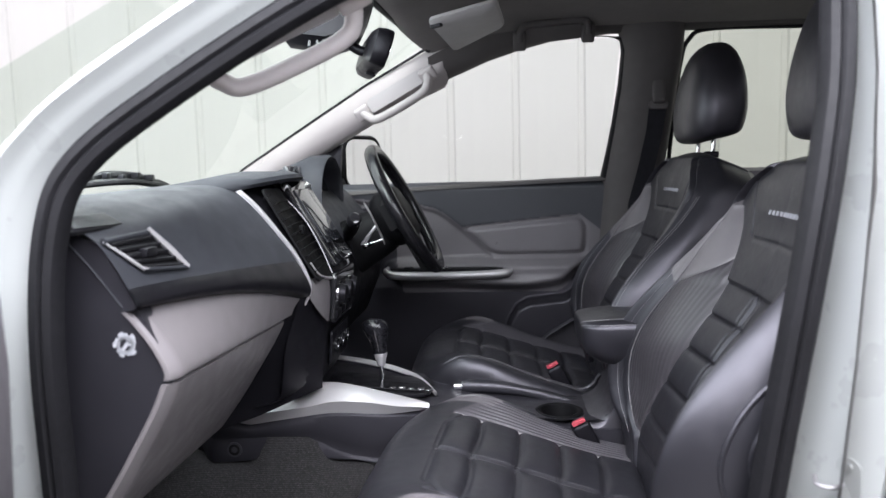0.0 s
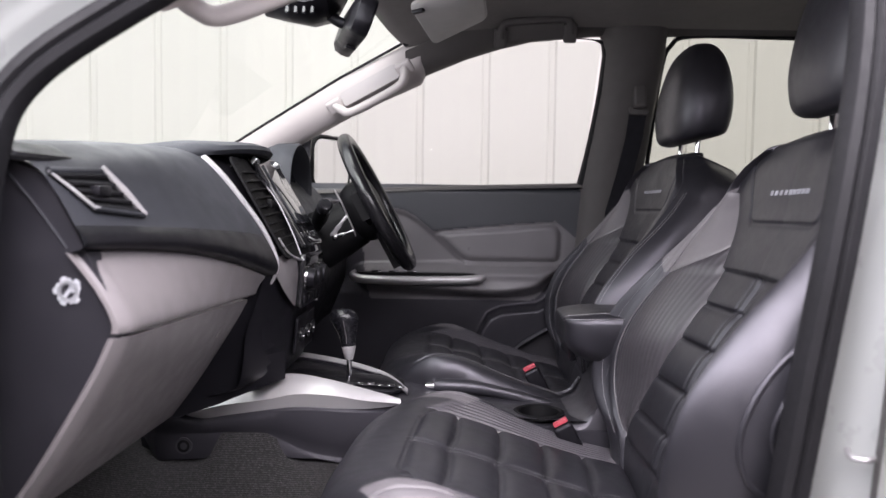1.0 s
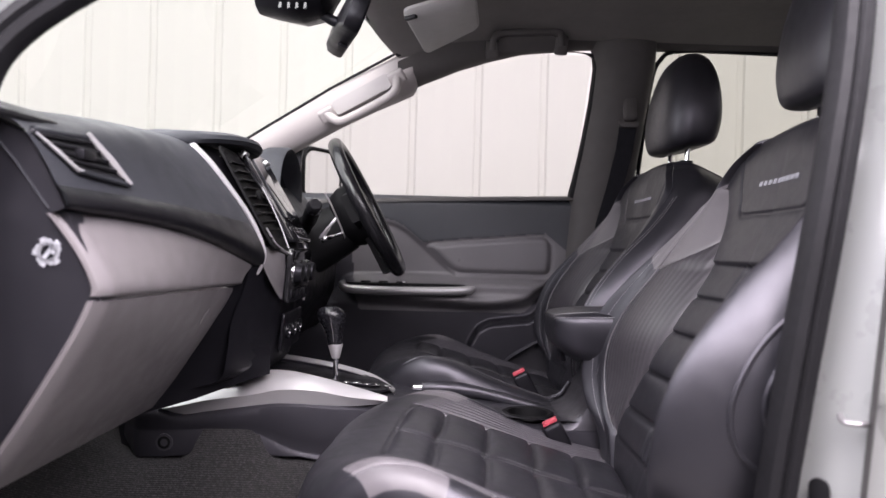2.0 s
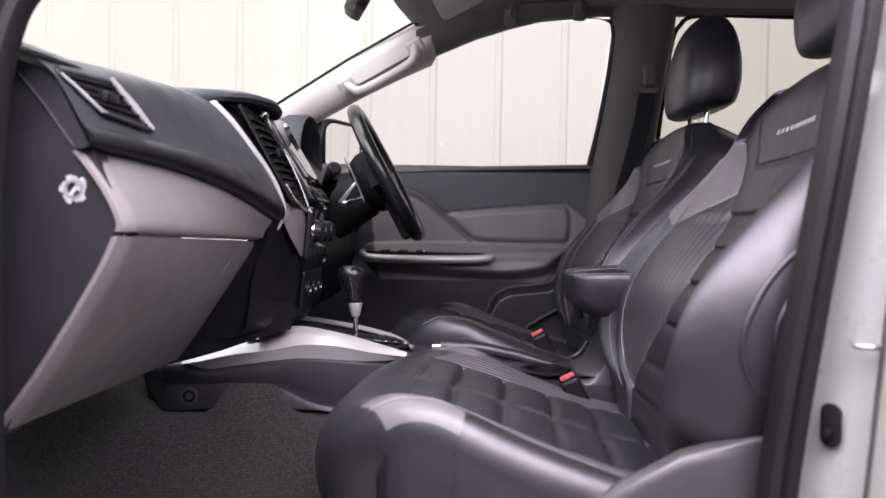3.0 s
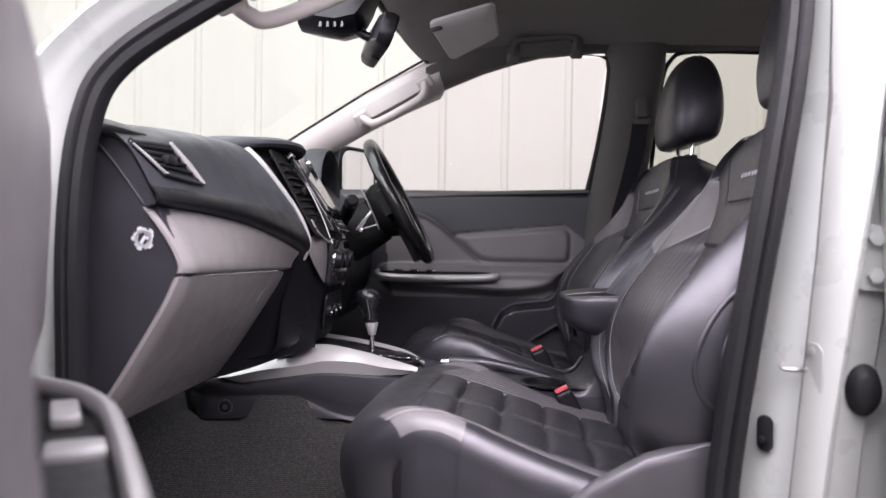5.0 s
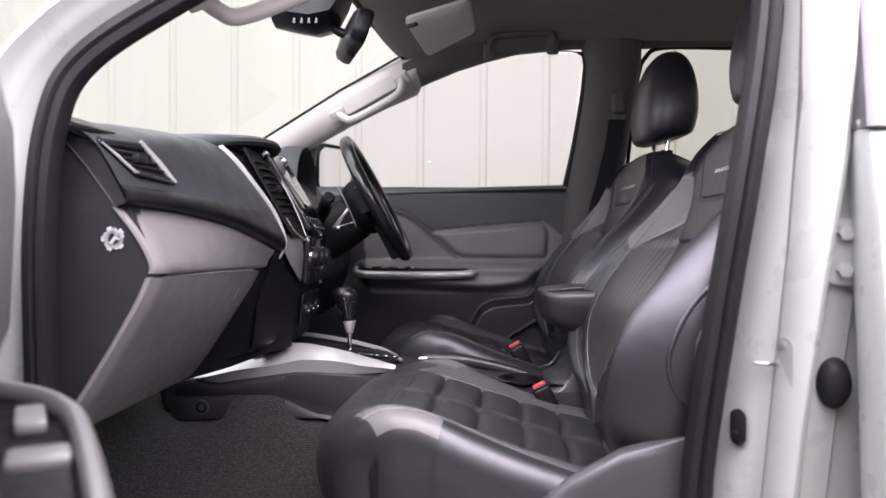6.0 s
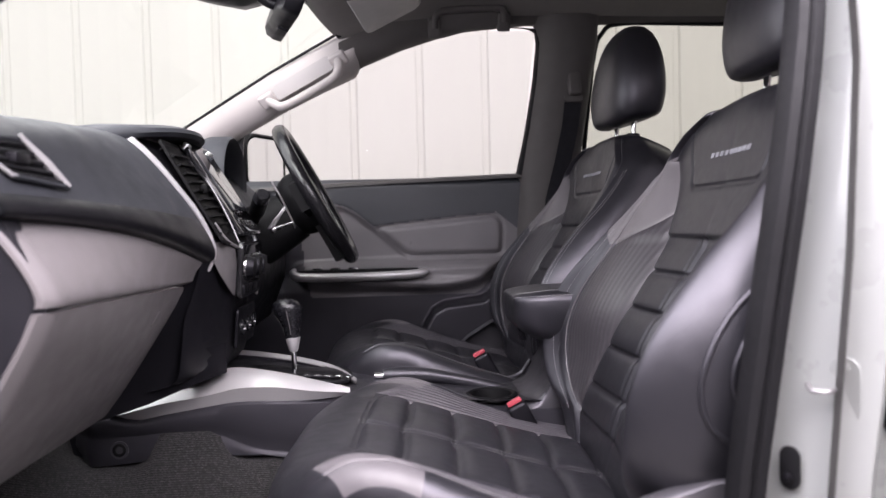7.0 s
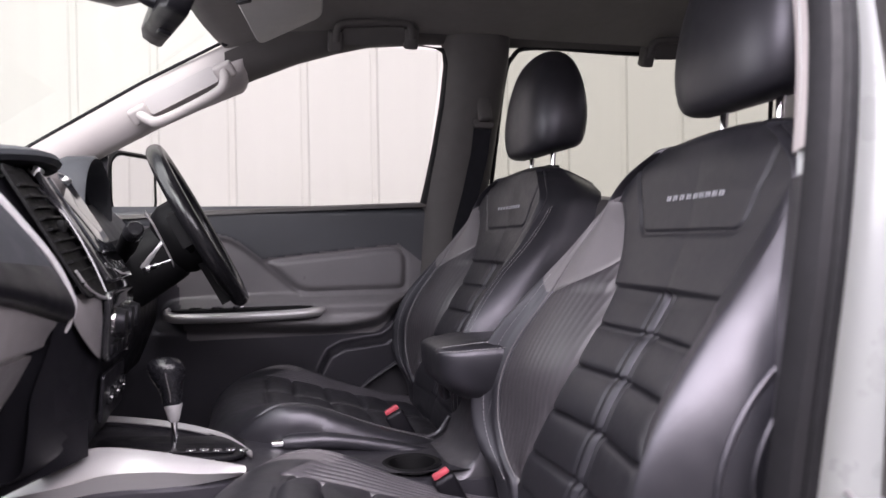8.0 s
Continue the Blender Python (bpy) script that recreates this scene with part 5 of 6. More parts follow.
part("storage_box", console_box(), SATIN, console)
part("tray_rail", tube(spline([(-0.50, 0.090, 0.930), (-0.40, 0.108, 0.921), (-0.30, 0.114, 0.917), (-0.240, 0.114, 0.924), (-0.214, 0.113, 0.955)], 4), 0.0045, 8), SATIN, console)
armrest = thing("armrest", "black leather armrest lid with grey stitching", "armrest")
_ar = []
for x, w, z0, z1 in ((-0.306, 0.056, 1.086, 1.099), (-0.303, 0.072, 1.078, 1.104), (-0.292, 0.084, 1.064, 1.108), (-0.270, 0.093, 1.050, 1.111), (-0.240, 0.097, 1.040, 1.114), (-0.19, 0.099, 1.033, 1.116), (-0.10, 0.100, 1.030, 1.119), (0.08, 0.100, 1.030, 1.119), (0.10, 0.095, 1.034, 1.112)):
    z0 -= 0.024
    _ar.append([(x + 0.032, 0.012 + sy * w, lerp(z0, z1, sz)) for sy, sz in ((-0.62, 0.0), (-0.85, 0.10), (-0.96, 0.30), (-1.0, 0.58), (-1.005, 0.80), (-0.975, 0.91), (-0.90, 0.955), (-0.87, 0.925), (-0.84, 0.96), (-0.75, 0.985), (-0.4, 1.0), (0.4, 1.0), (0.75, 0.985), (0.84, 0.96), (0.87, 0.925), (0.90, 0.955), (0.975, 0.91), (1.005, 0.80), (1.0, 0.58), (0.96, 0.30), (0.85, 0.10), (0.62, 0.0))])
_af = [spline([r[i] for r in _ar], 4) for i in range(len(_ar[0]))]
part("cushion", loft([[f[j] for f in _af] for j in range(len(_af[0]))]), LEATHER, armrest, angle=60)
for _i, _o in ((5, 0.0008), (9, 0.0008)):
    part("stitching", stitches([p + Vector((0, -_o, _o)) for p in _af[_i]], 0.0046, 0.002, 0.0007), THREAD, armrest)
part("latch", block(0.012, 0.03, 0.03, 0.003, 2, pose(-0.252, 0.0, 1.030, 0, -10, 0)), PLASTIC, armrest)

# ---- seats ----
# height, centre x, inner seam y x, piping y x, crest y x, widest y x, back x
BACK = [(0.84, -0.196, 0.150, -0.200, 0.160, -0.204, 0.205, -0.212, 0.262, -0.150, -0.060),
        (0.919, -0.186, 0.176, -0.200, 0.180, -0.203, 0.236, -0.222, 0.286, -0.165, -0.050),
        (0.955, -0.178, 0.168, -0.194, 0.222, -0.206, 0.264, -0.238, 0.300, -0.165, -0.040),
        (1.000, -0.164, 0.155, -0.178, 0.247, -0.207, 0.286, -0.244, 0.311, -0.163, -0.030),
        (1.060, -0.142, 0.138, -0.154, 0.254, -0.199, 0.292, -0.236, 0.315, -0.152, -0.012),
        (1.120, -0.112, 0.132, -0.121, 0.250, -0.173, 0.288, -0.210, 0.312, -0.128, 0.008),
        (1.190, -0.070, 0.142, -0.076, 0.237, -0.126, 0.271, -0.154, 0.298, -0.086, 0.034),
        (1.254, -0.034, 0.166, -0.042, 0.240, -0.082, 0.258, -0.090, 0.284, -0.036, 0.058),
        (1.300, -0.012, 0.190, -0.024, 0.234, -0.048, 0.246, -0.050, 0.268, -0.006, 0.072),
        (1.340, -0.001, 0.210, -0.014, 0.224, -0.020, 0.231, -0.019, 0.251, 0.022, 0.088),
        (1.375, 0.006, 0.174, -0.003, 0.187, -0.003, 0.194, 0.001, 0.214, 0.046, 0.112),
        (1.400, 0.013, 0.126, 0.012, 0.140, 0.015, 0.148, 0.020, 0.170, 0.062, 0.118)]
SEG = (64, 30, 12, 14, 10)


def back_keys(z):
    """Smooth cross-section values at a height."""
    z = min(BACK[-1][0], max(BACK[0][0], z))
    for i in range(len(BACK) - 1):
        if z <= BACK[i + 1][0] + 1e-9:
            break
    a, b = BACK[i], BACK[i + 1]
    p, n = BACK[max(i - 1, 0)], BACK[min(i + 2, len(BACK) - 1)]
    t, h = (z - a[0]) / (b[0] - a[0]), b[0] - a[0]
    out = []
    for k in range(1, 11):
        ma = (b[k] - p[k]) / (b[0] - p[0]) * h
        mb = (n[k] - a[k]) / (n[0] - a[0]) * h
        out.append((2 * t ** 3 - 3 * t ** 2 + 1) * a[k] + (t ** 3 - 2 * t * t + t) * ma + (3 * t * t - 2 * t ** 3) * b[k] + (t ** 3 - t * t) * mb)
    return out


SEAT = {"slim": 0.0}   # how much flatter the bolsters of the seat in hand stand


def back_section(z, low):
    """Half of the backrest's outline at a height, centre to back edge, with its sewn grooves."""
    xc, y1, x1, y2, x2, y3, x3, y4, x4, xb = back_keys(z)
    deep = curve_at([(0.88, 0.0), (0.94, 0.010), (1.04, 0.018), (1.10, 0.022), (1.15, 0.026), (1.198, 0.028), (1.212, 0.014), (1.25, 0.008), (1.33, 0.0)], z)
    flat = SEAT["slim"] * sm(1.40, 1.30, z)
    xc, x1, x2, x3, x4 = xc + deep, x1 + 0.4 * deep, x2 + 0.4 * flat, x3 + flat, x4 + 0.6 * flat
    pts = [(0.0, xc), (y1, x1), (y2, x2), (y3, x3), (y4, x4), (y4 - 0.012, xb)]
    pts = [Vector((a, b)) for a, b in pts]
    out = []
    for k, n in enumerate(SEG):
        a = pts[k - 1] if k else Vector((-pts[1].x, pts[1].y))
        b, c = pts[k], pts[k + 1]
        d = pts[k + 2] if k + 2 < len(pts) else c * 2 - b
        for q in range(n):
            t = q / n
            if k < 2:
                v = b.lerp(c, t)
                v.y -= 0.012 * math.sin(math.pi * t) if k else 0.005 * math.cos(math.pi * t / 2) ** 2
                if k == 1:
                    v.y += 0.016 * math.sin(math.pi * t) * (1 - low)
            else:
                v = 0.5 * (2 * b + (c - a) * t + (2 * a - 5 * b + 4 * c - d) * t * t + (3 * b - a - 3 * c + d) * t ** 3)
            out.append(v)
    out.append(pts[-1])
    return out, (y1, y2)


C1, C2, C3, C4 = SEG[0], SEG[0] + SEG[1], sum(SEG[:3]), sum(SEG[:4])
GROOVES = (0.919, 0.972, 1.034, 1.098, 1.154, 1.206)


def patch_edge(y, z):
    """Distance to the rounded outline of the badge patch."""
    cz, hh = 1.346, 0.062
    hw = lerp(0.128, 0.168, sm(1.29, 1.39, z))
    qx, qz = abs(y) - (hw - 0.022), abs(z - cz) - (hh - 0.022)
    d = math.hypot(max(qx, 0), max(qz, 0)) + min(max(qx, qz), 0) - 0.022
    return d if z < 1.392 else 1.0


def accent_low(c):
    """Height of the accent's lower edge at a column."""
    if c <= C1:
        return 1.246
    if c <= C2:
        t = (c - C1) / (C2 - C1)
        return lerp(1.246, 1.192, t ** 0.7)
    return lerp(1.192, 1.275, min(1.0, (c - C2) / (C4 - C2)))


def back_point(c, z):
    """Surface point for column c (centre outwards) and height z, on the +y side."""
    sec, (y1, y2) = back_section(z, sm(0.99, 1.10, z))
    k = min(int(c), len(sec) - 2)
    v = sec[k].lerp(sec[k + 1], c - k)
    y, x = v.x, v.y
    g = 0.0
    if c < C1 and z < 1.26:
        ay = y / max(y1, 1e-4)
        for q in GROOVES:
            g += 0.0050 * math.exp(-((z - q) / 0.0030) ** 2)
        for lo, hi in zip(GROOVES, GROOVES[1:]):
            if lo <= z < hi:
                v = 2 * (z - lo) / (hi - lo) - 1
                g -= 0.0052 * (1 - abs(v) ** 3) * (1 - (2 * min(ay, 1.0) - 1) ** 6)
        if 0.919 < z < 1.206:
            g += 0.0042 * math.exp(-(y / 0.0030) ** 2) - 0.0024 * math.exp(-((y - 0.0105) / 0.0042) ** 2) + 0.0024 * math.exp(-((y - 0.0195) / 0.003) ** 2)
    if 0.919 < z < 1.335:
        g += 0.0065 * math.exp(-((y - y1) / 0.0028) ** 2) + 0.0035 * math.exp(-((y - y1) / 0.010) ** 2)
    if z < 1.31:
        g += 0.0045 * math.exp(-((y - y2) / 0.0022) ** 2) - 0.0030 * math.exp(-((y - y2 - 0.0055) / 0.003) ** 2)
    if C1 <= c <= C2:
        g += 0.004 * math.exp(-((z - accent_low(c)) / 0.003) ** 2)
    if c < C3:
        e = patch_edge(y, z)
        g += 0.0040 * math.exp(-(e / 0.0028) ** 2)
    return Vector((x + g, y, z + g * 0.35))


def seat_back(parent, welted, swing):
    n_half = sum(SEG)
    NV = 150
    base_z = [lerp(0.84, 1.400, j / NV) for j in range(NV + 1)]
    halves = []
    for z0 in base_z:
        row = []
        for c in range(n_half + 1):
            hat = sm(0.97, 1.22, z0) if z0 < 1.22 else 1 - sm(1.22, 1.40, z0)
            row.append(back_point(c, z0 + (accent_low(c) - 1.22) * hat))
        halves.append(row)
    P = [[Vector((p.x, -p.y, p.z)) for p in r[:0:-1]] + r for r in halves]
    # domed top and the padded rear, joined at the rim
    base = P[-1]
    w_top = base[-1].y
    cx = base[n_half].x + 0.045

    def dome(p, th):
        q = p.lerp(Vector((cx, p.y * 0.84, p.z)), 1 - math.cos(th))
        return Vector((q.x + 0.006 * math.sin(th), q.y, q.z + 0.020 * math.sin(th) * (1 - 0.6 * (p.y / w_top) ** 2)))

    def rear_row(r):
        a, b = r[0], r[-1]
        return [a.lerp(b, k / 30) + Vector((0.050 * (1 - abs(k / 15 - 1) ** 2.6), 0, 0)) for k in range(31)]
    rear = [rear_row(r) for r in P]
    rear_base = rear[-1]
    for q in range(1, 11):
        th = q / 10 * math.pi / 2
        P.append([dome(p, th) for p in base])
        rear.append([dome(p, th) for p in rear_base])
    for row in P + rear:
        for p in row:
            p.z -= 0.40 * max(0.0, p.x - 0.045) * sm(1.28, 1.40, p.z)
    j_acc = min(range(NV), key=lambda j: abs(base_z[j] - 1.22))
    j_top = min(range(NV), key=lambda j: abs(base_z[j] - 1.335))
    j_low = min(range(NV), key=lambda j: abs(base_z[j] - 0.919))

    def zone(i, j):
        k = i - n_half
        c, side = (k, "_r") if k >= 0 else (-k - 1, "_l")
        if j < j_low or j >= j_top:
            return ("side_bolster", side) if c >= C2 else ("centre_panel", "")
        if C1 <= c < C2:
            return ("ribbed_panel", side) if j < j_acc else ("accent_panel" if side == "_r" else "shoulder_panel", side)
        if c >= C2:
            return ("accent_panel", side) if side == "_r" and j >= j_acc and c < C3 else ("side_bolster", side)
        return ("centre_panel", "")

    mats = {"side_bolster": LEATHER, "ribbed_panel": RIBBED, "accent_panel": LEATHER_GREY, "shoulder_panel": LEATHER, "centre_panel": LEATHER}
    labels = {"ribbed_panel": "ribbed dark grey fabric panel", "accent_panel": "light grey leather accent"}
    back = part_group(parent, "backrest")
    back.rotation_euler = (0, 0, radians(swing))
    for key, (v, f) in grid_zones(P, zone).items():
        link(key[0], v, f, mats[key[0]], back, labels.get(key[0], ""))
    part("back_shell", loft(rear, closed=False, caps=False), LEATHER, back)

    def on(c, z, s, out=0.0008):
        p = back_point(c, z)
        return Vector((p.x - out, s * p.y, p.z + out * 0.4))
    for s in (-1, 1):
        part("piping", tube(spline([on(C2 + 0.4, z, s, 0.0) for z in [0.925 + 0.02 * k for k in range(17)]], 3), 0.0011, 6), LEATHER_GREY, back, "light grey leather piping")
        part("stitching", stitches(spline([on(C2 + 4.5, z, s) for z in [0.92 + 0.02 * k for k in range(16)]], 3)), THREAD, back)
        for c in () if welted else (C3 + 1.0, C3 + 3.0):
            part("stitching", stitches(spline([on(c, z, s) for z in [0.94 + 0.02 * k for k in range(20)]], 3), 0.0046, 0.002, 0.0005), THREAD, back)
        # welted seams round the bolster's side
        for c0, zl, zh, bow in () if not welted else ((C4 - 3.0, 0.97, 1.23, 3.5), (C4 + 0.5, 1.00, 1.20, 3.0)):
            pts = []
            for k in range(25):
                t = k / 24
                e = abs(2 * t - 1) ** 2.6
                pts.append(on(c0 + (C4 + 9 - c0) * e, lerp(zl, zh, t), s, 0.0))
            part("side_seam", tube(spline(pts, 3), 0.0032, 8), LEATHER, back)
    # maker's badge on the patch, drawn as plain slanted bars
    for k in range(9):
        y = 0.058 - k * 0.016
        p = back_point(C1 * abs(y) / back_keys(1.330)[1], 1.330)
        mk = frame_axes(Vector((p.x - 0.0012, math.copysign(p.y, y), p.z)), (0, -1, 0), (0.24, 0, 0.94))
        for x0, y0, hw, hh in ((-0.0034, 0, 0.0009, 0.0036), (0.0030, 0, 0.0009, 0.0036)):
            part("badge_bar", prism([(x0 - hw + (y0 - hh) * 0.2, y0 - hh), (x0 + hw + (y0 - hh) * 0.2, y0 - hh), (x0 + hw + (y0 + hh) * 0.2, y0 + hh), (x0 - hw + (y0 + hh) * 0.2, y0 + hh)], 0.0014, 0, 1, mk), WHITE, back)


def part_group(parent, name):
    """A small core mesh that carries a part's own pieces."""
    b = block(0.05, 0.26, 0.30, 0.02, 2, pose(-0.04, 0, 1.12, 0, 22, 0)) if name == "backrest" else block(0.32, 0.40, 0.06, 0.02, 2, pose(-0.40, 0, 0.83))
    return part(name, b, PLASTIC, parent)


CUSH = (30, 60, 10, 12)   # columns: quilt, ribbed, crest, side


def seat_cushion(parent, outer, lifts):
    spine = [(-0.56, 0.775), (-0.618, 0.795), (-0.648, 0.838), (-0.655, 0.890), (-0.641, 0.928), (-0.608, 0.951), (-0.550, 0.957), (-0.47, 0.940), (-0.38, 0.914), (-0.28, 0.887), (-0.18, 0.866), (-0.12, 0.86)]
    sp = [Vector((p.x, p.z)) for p in spline([(a, 0, b) for a, b in spine], 20)]
    NV = len(sp) - 1

    def spine_at(f):
        f = min(NV - 1e-6, max(0.0, f))
        k = int(f)
        return sp[k].lerp(sp[k + 1], f - k)
    top0 = 5 * 20
    seams = (-0.542, -0.482, -0.410, -0.338, -0.269, -0.201, -0.14)
    k1, k2, k3, n_half = CUSH[0], CUSH[0] + CUSH[1], sum(CUSH[:3]), sum(CUSH)
    P = []
    for j in range(NV + 1):
        x0 = sp[j].x
        f = j / NV
        w = curve_at([(0.0, 0.258), (0.2, 0.268), (0.38, 0.282), (0.5, 0.291), (0.7, 0.297), (0.85, 0.295), (1.0, 0.27)], f)
        up = sm(0.40, 0.56, f)
        half = []
        for c in range(n_half + 1):
            if c <= k1:
                y = 0.176 * c / k1
            elif c <= k2:
                y = lerp(0.176, 0.256, (c - k1) / (k2 - k1)) 
                y = min(y, w * 0.9)
            elif c <= k3:
                y = lerp(min(0.256, w * 0.9), w * 0.955, (c - k2) / (k3 - k2))
            else:
                t = (c - k3) / (n_half - k3)
                y = lerp(w * 0.955, w, math.sin(t * math.pi / 2))
            lean = 16.0 * max(0.0, min(1.0, (c - k1) / (k2 - k1))) * math.exp(-((j - top0 - 22) / 16.0) ** 2)
            q = spine_at(j + lean)
            tg = (spine_at(j + lean + 1) - spine_at(j + lean - 1)).normalized()
            n = Vector((-tg.y, tg.x))
            x = q.x
            d = 0.023 * up * sm(0.14, 0.262, y) * curve_at([(-0.66, 0.3), (-0.56, 0.9), (-0.5, 1.05), (-0.44, 1.0), (-0.34, 0.6), (-0.25, 0.3)], x)
            if c > k2:
                e = (y - min(0.256, w * 0.9)) / (w - min(0.256, w * 0.9))
                d -= 0.042 * (1 - math.sqrt(max(0.0, 1 - e ** 2.8)))
            g = 0.0
            if j > top0 - 8:
                on = sm(-0.625, -0.60, x) if j > top0 - 8 else 0
                bend = 0.005 * math.cos((y - 0.088) / 0.088 * 1.5) - 0.0025
                if x > -0.558 and y < 0.190:
                    inside = 1 - sm(0.172, 0.182, y)
                    for xs in seams:
                        g += (0.0058 * math.exp(-((x - xs - (bend if xs > -0.535 else 0.55 * max(0, y - 0.125))) / 0.0030) ** 2)) * inside
                    g += 0.0052 * math.exp(-(y / 0.0028) ** 2) * sm(-0.546, -0.539, x)
                    g += 0.0052 * math.exp(-((y - 0.176) / 0.0028) ** 2) * sm(-0.546, -0.539, x)
                    # pillowed cells
                    xx = x - bend
                    if xx > seams[0]:
                        for a, b in zip(seams, seams[1:]):
                            if a <= xx < b:
                                s = 2 * (xx - a) / (b - a) - 1
                                r = 2 * min(y, 0.176) / 0.176 - 1
                                g -= 0.0085 * (1 - abs(s) ** 3.5) * (1 - abs(r) ** 4) * inside
                g += 0.0050 * math.exp(-((y - 0.256) / 0.0025) ** 2) * sm(-0.61, -0.58, x)
                if k1 < c < k2:
                    g += 0.0032 * (0.5 - 0.5 * math.cos((c - k1) * math.tau / 7.5)) ** 3 * sm(top0 + 22, top0 + 34, j)
            g += 0.0008 * math.sin(29 * x + 11 * y) * math.sin(25 * y + 6 * x + 0.8)
            p = q + n * (d - g)
            half.append(Vector((p.x + 0.070 * (y / w) ** 4 * (1 - sm(-0.64, -0.42, x)), y, p.y)))
        P.append(half)
    # side walls hang from the rim; the front's own rim closes them below
    rim = [h[-1].copy() for h in P]
    jm = min(range(top0 + 20), key=lambda q: rim[q].x)
    low = sorted((rim[q].x, rim[q].z) for q in range(jm + 1))
    for q in range(NV + 1):
        e = rim[q]
        zb = e.z if q <= jm else min(e.z, curve_at(low, e.x))
        bulge = 0.005 * sm(0.2, 0.5, q / NV)
        P[q] += [Vector((e.x, e.y + bulge * math.sin(math.pi * k / 8) * min(1.0, (e.z - zb) / 0.1), lerp(e.z, zb, k / 8))) for k in range(1, 9)]
    P = [[Vector((p.x, -p.y, p.z)) for p in h[:0:-1]] + h for h in P]
    # the two bolsters stand at heights of their own
    for row in P:
        for p in row:
            w = sm(-0.64, -0.52, p.x) * sm(0.84, 0.90, p.z)
            p.z += w * (lifts[0] * sm(0.10, 0.25, p.y * outer) + lifts[1] * sm(0.10, 0.25, -p.y * outer))
    mid = len(P[0]) // 2
    ja, jb = top0 - 6, top0 + 22

    def zone(i, j):
        k = i - mid
        c, side = (k, "_r") if k >= 0 else (-k - 1, "_l")
        if k2 - 24 <= c < k3 + 6 and ja + 8 <= j < jb + 10 and (outer < 0 or side == "_r"):
            return ("accent_panel", side)
        if c >= k3:
            return ("side_bolster", side)
        if c >= k1 and j >= ja:
            if j < jb:
                return ("centre_panel", "")
            return ("ribbed_panel", side) if c < k2 else ("side_bolster", side)
        return ("centre_panel", "")

    mats = {"side_bolster": LEATHER, "ribbed_panel": RIBBED_SEAT, "accent_panel": LEATHER_SMOKE, "centre_panel": LEATHER}
    labels = {"ribbed_panel": "ribbed dark grey fabric panel", "accent_panel": "smoke grey leather accent", "centre_panel": "quilted black leather"}
    base = part_group(parent, "cushion")
    for key, (v, f) in grid_zones(P, zone).items():
        link(key[0], v, f, mats[key[0]], base, labels.get(key[0], ""))

    def at(y, x):
        j = min(range(top0, NV + 1), key=lambda q: abs(P[q][mid].x - x))
        row = P[j]
        i = min(range(len(row)), key=lambda q: abs(row[q].y - y) + (1 if abs(q - mid) > n_half else 0))
        return Vector((row[i].x, y, row[i].z + 0.0010))
    xs = [-0.59 + 0.02 * k for k in range(22)]
    for s in (-1, 1):
        part("stitching", stitches(spline([at(s * 0.262, x) for x in xs], 2)), THREAD_DARK, base)
        part("stitching", stitches(spline([at(s * 0.250, x) for x in xs[3:]], 2)), THREAD_DARK, base)
    for y in (-0.008, 0.008):
        part("stitching", stitches(spline([at(y, x) for x in xs[2:]], 2)), THREAD_DARK, base)


def head_rest(parent):
    rows = []
    for z, hw, xf, xb in ((0.0, 0.085, 0.036, 0.100), (0.004, 0.108, 0.016, 0.118), (0.018, 0.126, 0.004, 0.128), (0.06, 0.134, -0.001, 0.136), (0.11, 0.130, 0.004, 0.136), (0.155, 0.117, 0.014, 0.130), (0.190, 0.098, 0.026, 0.120), (0.212, 0.076, 0.040, 0.108), (0.225, 0.050, 0.055, 0.096), (0.230, 0.022, 0.068, 0.084)):
        ring = []
        for k in range(48):
            a = math.tau * k / 48
            c, s = math.cos(a), math.sin(a)
            ring.append((0.012 + lerp(xf, xb, 0.5) + (xb - xf) / 2 * math.copysign(abs(c) ** (0.62 if c < 0 else 0.75), c) - 0.006 * (c < -0.5) * math.cos(s * 1.4), hw * math.copysign(abs(s) ** (0.72 if c < 0 else 0.75), s), 1.448 + z * 0.985 + 0.010 * c * (1 - z / 0.23)))
        rows.append(ring)
    fine = []
    for i in range(len(rows[0])):
        fine.append(spline([r[i] for r in rows], 4))
    h = part("headrest", loft([[f[j] for f in fine] for j in range(len(fine[0]))]), LEATHER, parent, angle=60)
    for s in (-1, 1):
        part("post", tube([(0.066, s * 0.062, 1.38), (0.074, s * 0.062, 1.47)], 0.0055, 12), CHROME, h, "chrome post")
        part("guide", block(0.030, 0.032, 0.016, 0.006, 3, pose(0.066, s * 0.062, 1.411)), PLASTIC, h)


